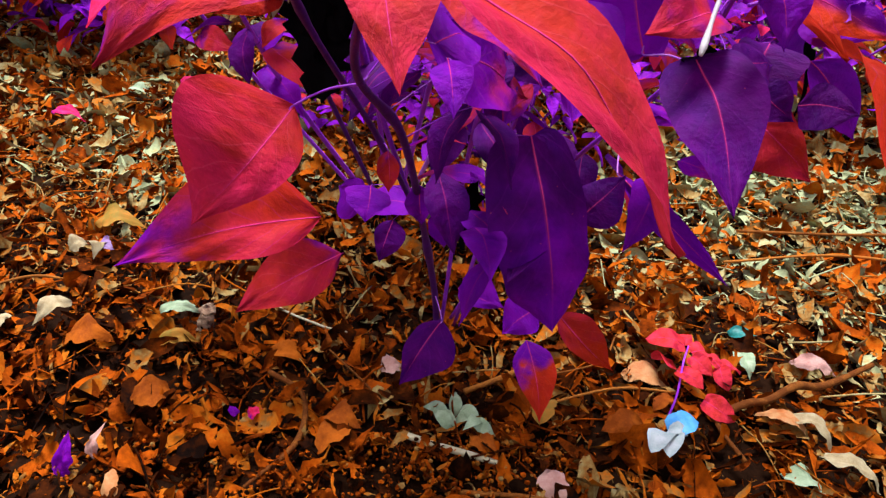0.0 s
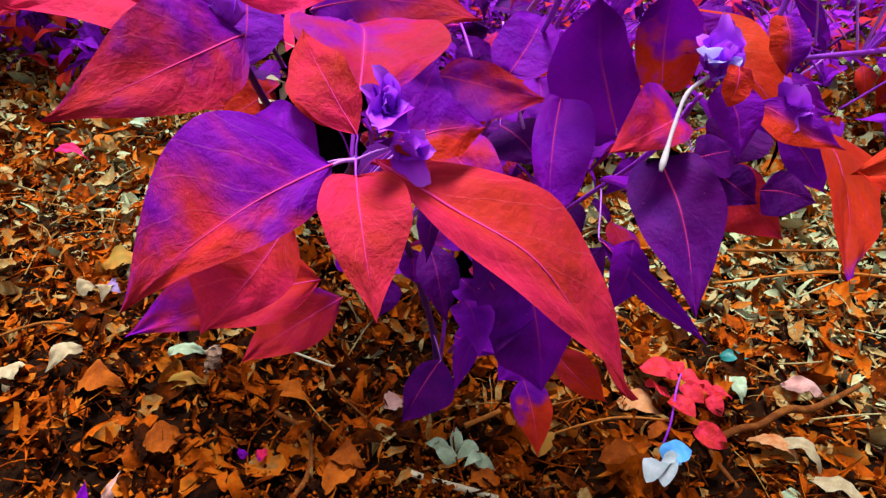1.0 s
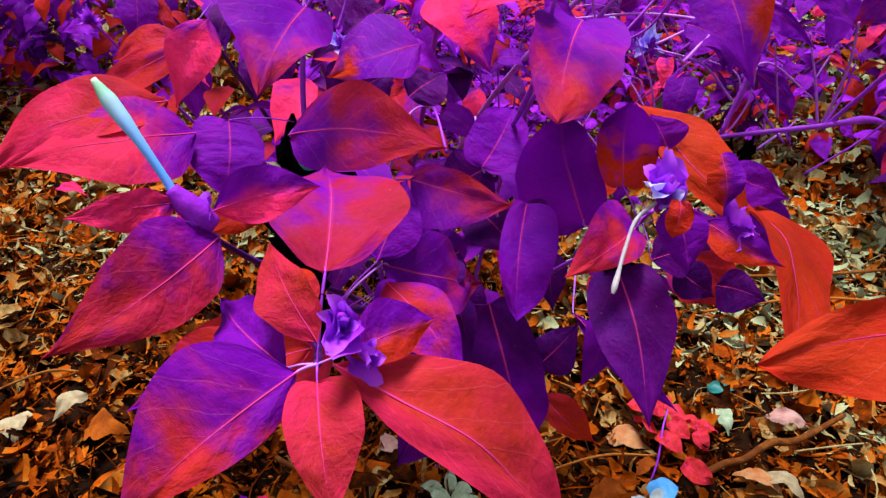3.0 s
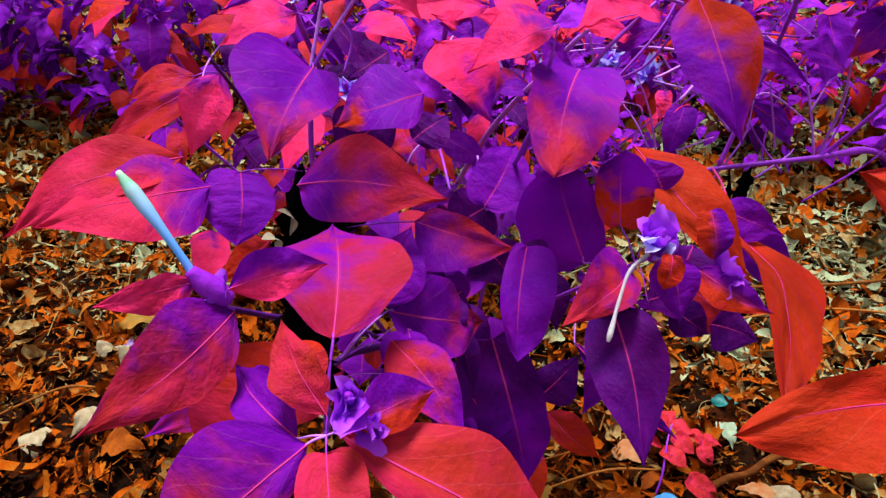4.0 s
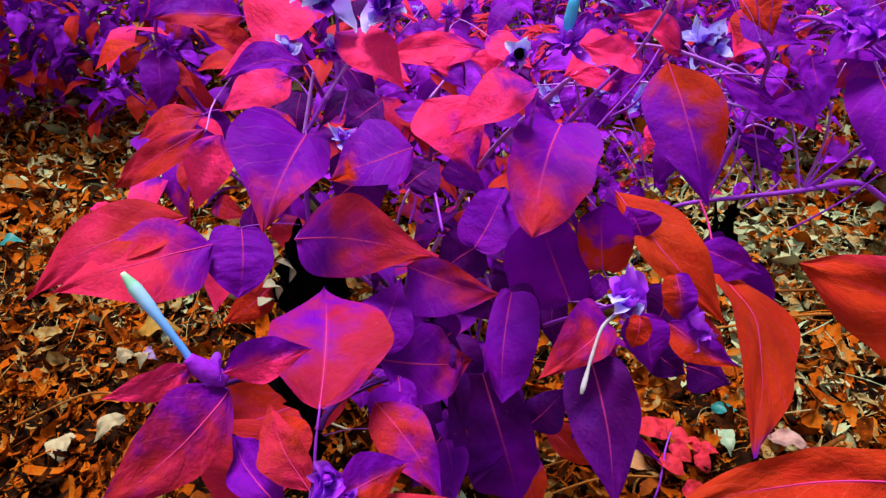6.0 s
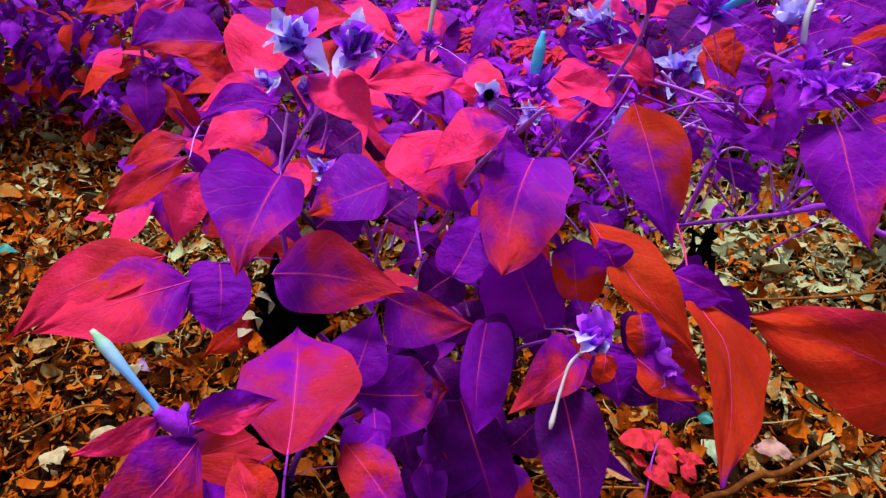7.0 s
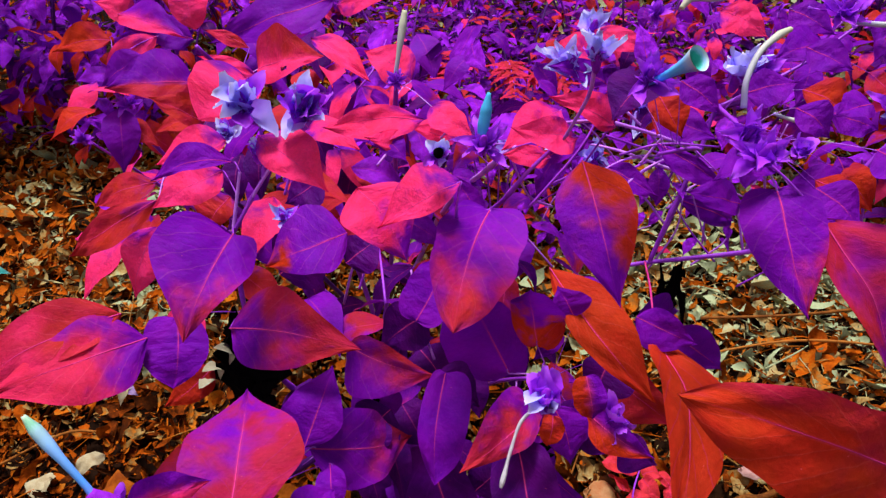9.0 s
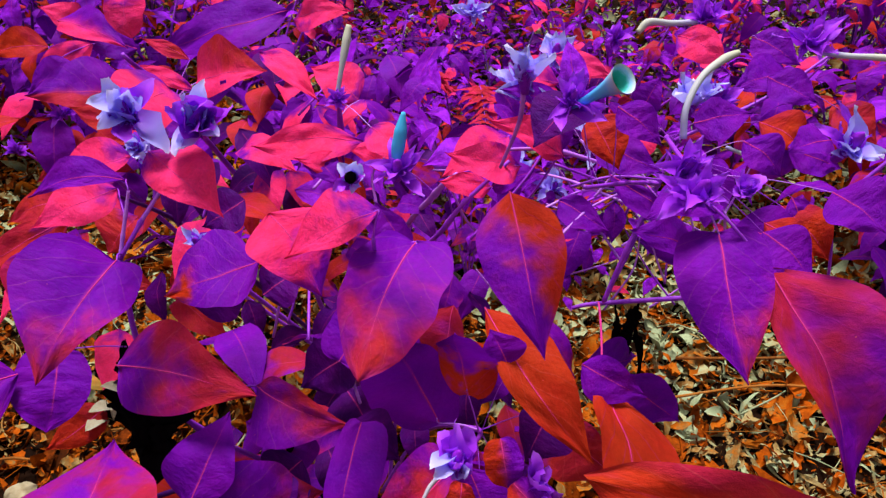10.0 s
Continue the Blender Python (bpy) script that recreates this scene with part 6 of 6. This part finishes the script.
def twig(label, pts, r0, r1, tone="twig"):
    ob = new("twig", tube_mesh("twig", pts, [r0, r0 * 0.85, r0 * 1.05, r1], 8, 8))
    ob.data.materials.append(MATS[tone])
    return tagged(ob, label, "twig", "twigs in the litter")


twig("thick brown twig lying across the litter", [(0.395, 0.588, 0.028), (0.44, 0.612, 0.033), (0.47, 0.622, 0.032), (0.51, 0.645, 0.038), (0.55, 0.655, 0.034), (0.63, 0.700, 0.036)], 0.0052, 0.0034)
twig("pale green peeled stick on the litter", [(0.040, 0.524, 0.022), (0.09, 0.508, 0.026), (0.150, 0.496, 0.024)], 0.0040, 0.0022, "twig_pale")
twig("thin pale curved stalk on the litter", [(-0.16, 0.80, 0.03), (-0.17, 0.72, 0.034), (-0.10, 0.685, 0.030), (-0.06, 0.68, 0.026)], 0.0016, 0.001, "twig_pale")
twig("straight tan stalk on the litter", [(-0.075, 0.64, 0.03), (-0.03, 0.60, 0.028), (0.01, 0.562, 0.024)], 0.0014, 0.001, "twig")
twig("dark bent twig in the litter", [(-0.14, 0.60, 0.022), (-0.09, 0.565, 0.026), (-0.08, 0.50, 0.024), (-0.12, 0.44, 0.020)], 0.0035, 0.002)
twig("thin brown twig in the litter", [(0.20, 0.63, 0.03), (0.27, 0.66, 0.034), (0.30, 0.72, 0.03)], 0.0014, 0.001)
twig("thin brown twig in the litter", [(0.18, 0.58, 0.024), (0.28, 0.615, 0.034), (0.36, 0.625, 0.028)], 0.0018, 0.001)
twig("thin brown twig in the litter", [(0.10, 0.46, 0.02), (0.20, 0.455, 0.026), (0.29, 0.42, 0.02)], 0.003, 0.002)
twig("brown twig end in the litter", [(0.10, 0.60, 0.02), (0.14, 0.62, 0.026), (0.19, 0.65, 0.03)], 0.0038, 0.003)
twig("brown twig end in the litter", [(0.42, 0.535, 0.02), (0.40, 0.58, 0.026), (0.41, 0.61, 0.03)], 0.0032, 0.002)
twig("long thin twig far in the litter", [(0.55, 1.02, 0.03), (0.75, 1.03, 0.036), (0.98, 1.08, 0.03)], 0.003, 0.002)
twig("long thin twig far in the litter", [(0.50, 0.92, 0.03), (0.70, 0.96, 0.036), (0.90, 0.95, 0.03)], 0.0025, 0.0015)
twig("thin twig in the litter", [(-0.60, 0.66, 0.03), (-0.52, 0.72, 0.036), (-0.46, 0.73, 0.03)], 0.0022, 0.0015)
chip_me = tube_mesh("bark_chip", [(-0.252, 0.672, 0.012), (-0.249, 0.678, 0.030), (-0.246, 0.688, 0.046)], [0.007, 0.0095, 0.0085, 0.0095, 0.006], 18, 12)
for q in chip_me.vertices:
    q.co += 0.006 * Vector((noise.noise(q.co * 210), noise.noise(q.co * 210 + Vector((9, 0, 0))), noise.noise(q.co * 210 + Vector((0, 9, 0)))))
cork = tagged(new("bark_chip", chip_me), "pale crumbly chip of bark on the litter", "bark chip")
plain("cork", (0.20, 0.10, 0.06), (0.52, 0.36, 0.24), 160, 0.9, 0.003, 0.05)
cork.data.materials.append(MATS["cork"])


# ---- leaf litter ----
def chip(rng, size):
    """Points of a curled dry leaf or a scrap of one, in its own frame."""
    L, W = size, size * rng.choice((0.04, 0.06, 0.10, 0.15, 0.22, 0.34)) * rng.uniform(0.8, 1.3)
    curl, fold, ph = rng.uniform(-1.4, 1.6), rng.uniform(0.0, 1.5), rng.random() * 6
    rows = []
    torn = rng.random() < 0.6
    for i in range(7):
        u = i / 6
        h = W * (0.10 + math.sin(math.pi * (0.05 + 0.9 * u)) ** 0.8 * (rng.uniform(0.45, 1.35) if torn else rng.uniform(0.85, 1.1)))
        off = rng.gauss(0, 0.16) * W if torn else 0.0
        sway = 0.10 * L * math.sin(ph + 3 * u)
        rows.append([(L * (u - 0.5) + rng.gauss(0, 0.03) * L * abs(v), h * v * (1 - 0.15 * fold) + off + sway * (W < 0.15 * size), 0.24 * curl * L * (2 * u - 1) ** 2 + fold * 0.55 * h * abs(v) + 0.06 * L * math.sin(ph + 5 * u + 2 * v)) for v in (-1, 0, 1)])
    return rows


def scatter(rng, count, xs, ys, size, lift):
    verts, faces = [], []
    for _ in range(count):
        x, y = rng.uniform(*xs), rng.uniform(*ys)
        rows = chip(rng, rng.uniform(*size) * (1.0 if rng.random() < 0.6 else 0.55))
        m = pose(x, y, bank(x, y) + rng.uniform(*lift), rng.gauss(0, 38), rng.gauss(0, 28), rng.uniform(0, 360))
        k = len(verts)
        verts += [tuple(m @ Vector(p)) for r in rows for p in r]
        for i in range(6):
            for j in range(2):
                a = k + i * 3 + j
                faces.append((a, a + 1, a + 4, a + 3))
    return verts, faces


rng = random.Random(11)
V, Fc = [], []
for count, xs, ys, size, lift in ((7600, (-0.95, 1.15), (0.30, 1.25), (0.018, 0.062), (0.0, 0.024)),
                                  (13000, (-1.6, 1.6), (1.15, 2.3), (0.026, 0.075), (0.0, 0.024)),
                                  (2600, (-3.0, 3.0), (2.3, 4.4), (0.03, 0.08), (0.0, 0.03)),
                                  (13000, (-0.9, 1.1), (0.30, 1.25), (0.006, 0.021), (0.002, 0.024))):
    v, f = scatter(rng, count, xs, ys, size, lift)
    k = len(V)
    V += v
    Fc += [tuple(a + k for a in q) for q in f]
# thinner litter all round, which peters out away from the bed
for _ in range(30000):
    x, y = rng.gauss(0.1, 1.7), rng.gauss(1.0, 1.7)
    if (-0.93 < x < 1.13 and 0.3 < y < 1.25) or (-1.58 < x < 1.58 and 1.15 < y < 2.3):
        continue
    v, f = scatter(rng, 1, (x, x + 0.01), (y, y + 0.01), (0.035, 0.085), (0.0, 0.024))
    k = len(V)
    V += v
    Fc += [tuple(a + k for a in q) for q in f]
me = bpy.data.meshes.new("leaf_litter")
me.from_pydata(V, [], Fc)
smooth(me)
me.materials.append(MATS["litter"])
tagged(new("leaf_litter", me), "thick bed of dry orange and bleached fallen leaves", "leaf litter", "", "stuff")

# fine stalks and twigs that lie among the leaves
V, Fc = [], []
for _ in range(620):
    x, y = rng.uniform(-0.9, 1.1), rng.uniform(0.33, 1.5)
    a, L = rng.uniform(0, 6.3), rng.uniform(0.03, 0.12)
    d = Vector((math.cos(a), math.sin(a), rng.gauss(0, 0.12))) * L
    p = Vector((x, y, bank(x, y) + rng.uniform(0.008, 0.022)))
    t = tube_mesh("t", [p - d * 0.5, p + Vector((rng.gauss(0, 0.08) * L, rng.gauss(0, 0.08) * L, 0.08 * L)), p + d * 0.5], [rng.uniform(0.0006, 0.0016)] * 2, 4, 3, False)
    k = len(V)
    V += [tuple(q.co) for q in t.vertices]
    Fc += [tuple(i + k for i in q.vertices) for q in t.polygons]
    bpy.data.meshes.remove(t)
me = bpy.data.meshes.new("twig_litter")
me.from_pydata(V, [], Fc)
smooth(me)
me.materials.append(MATS["litter"])
tagged(new("twig_litter", me), "thin dry stalks and twigs among fallen leaves", "twigs", "", "stuff")

# the larger dry leaves nearest to the path, each a piece of the ground's cover
DRY = []
for i in range(14):
    r2 = random.Random(100 + i)
    rows = chip(r2, 1.0)
    me = grid_mesh("dry_leaf", rows)
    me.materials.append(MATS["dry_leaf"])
    DRY.append(me)
for i in range(290):
    x, y = rng.uniform(-0.75, 0.95), rng.uniform(0.40, 1.15)
    s = rng.uniform(0.030, 0.068)
    part("dry_leaf", DRY[i % 14], None, ground, "", pose(x, y, bank(x, y) + rng.uniform(0.010, 0.024), rng.gauss(0, 30), rng.gauss(0, 24), rng.uniform(0, 360)) @ Matrix.Diagonal((s, s, s, 1)))
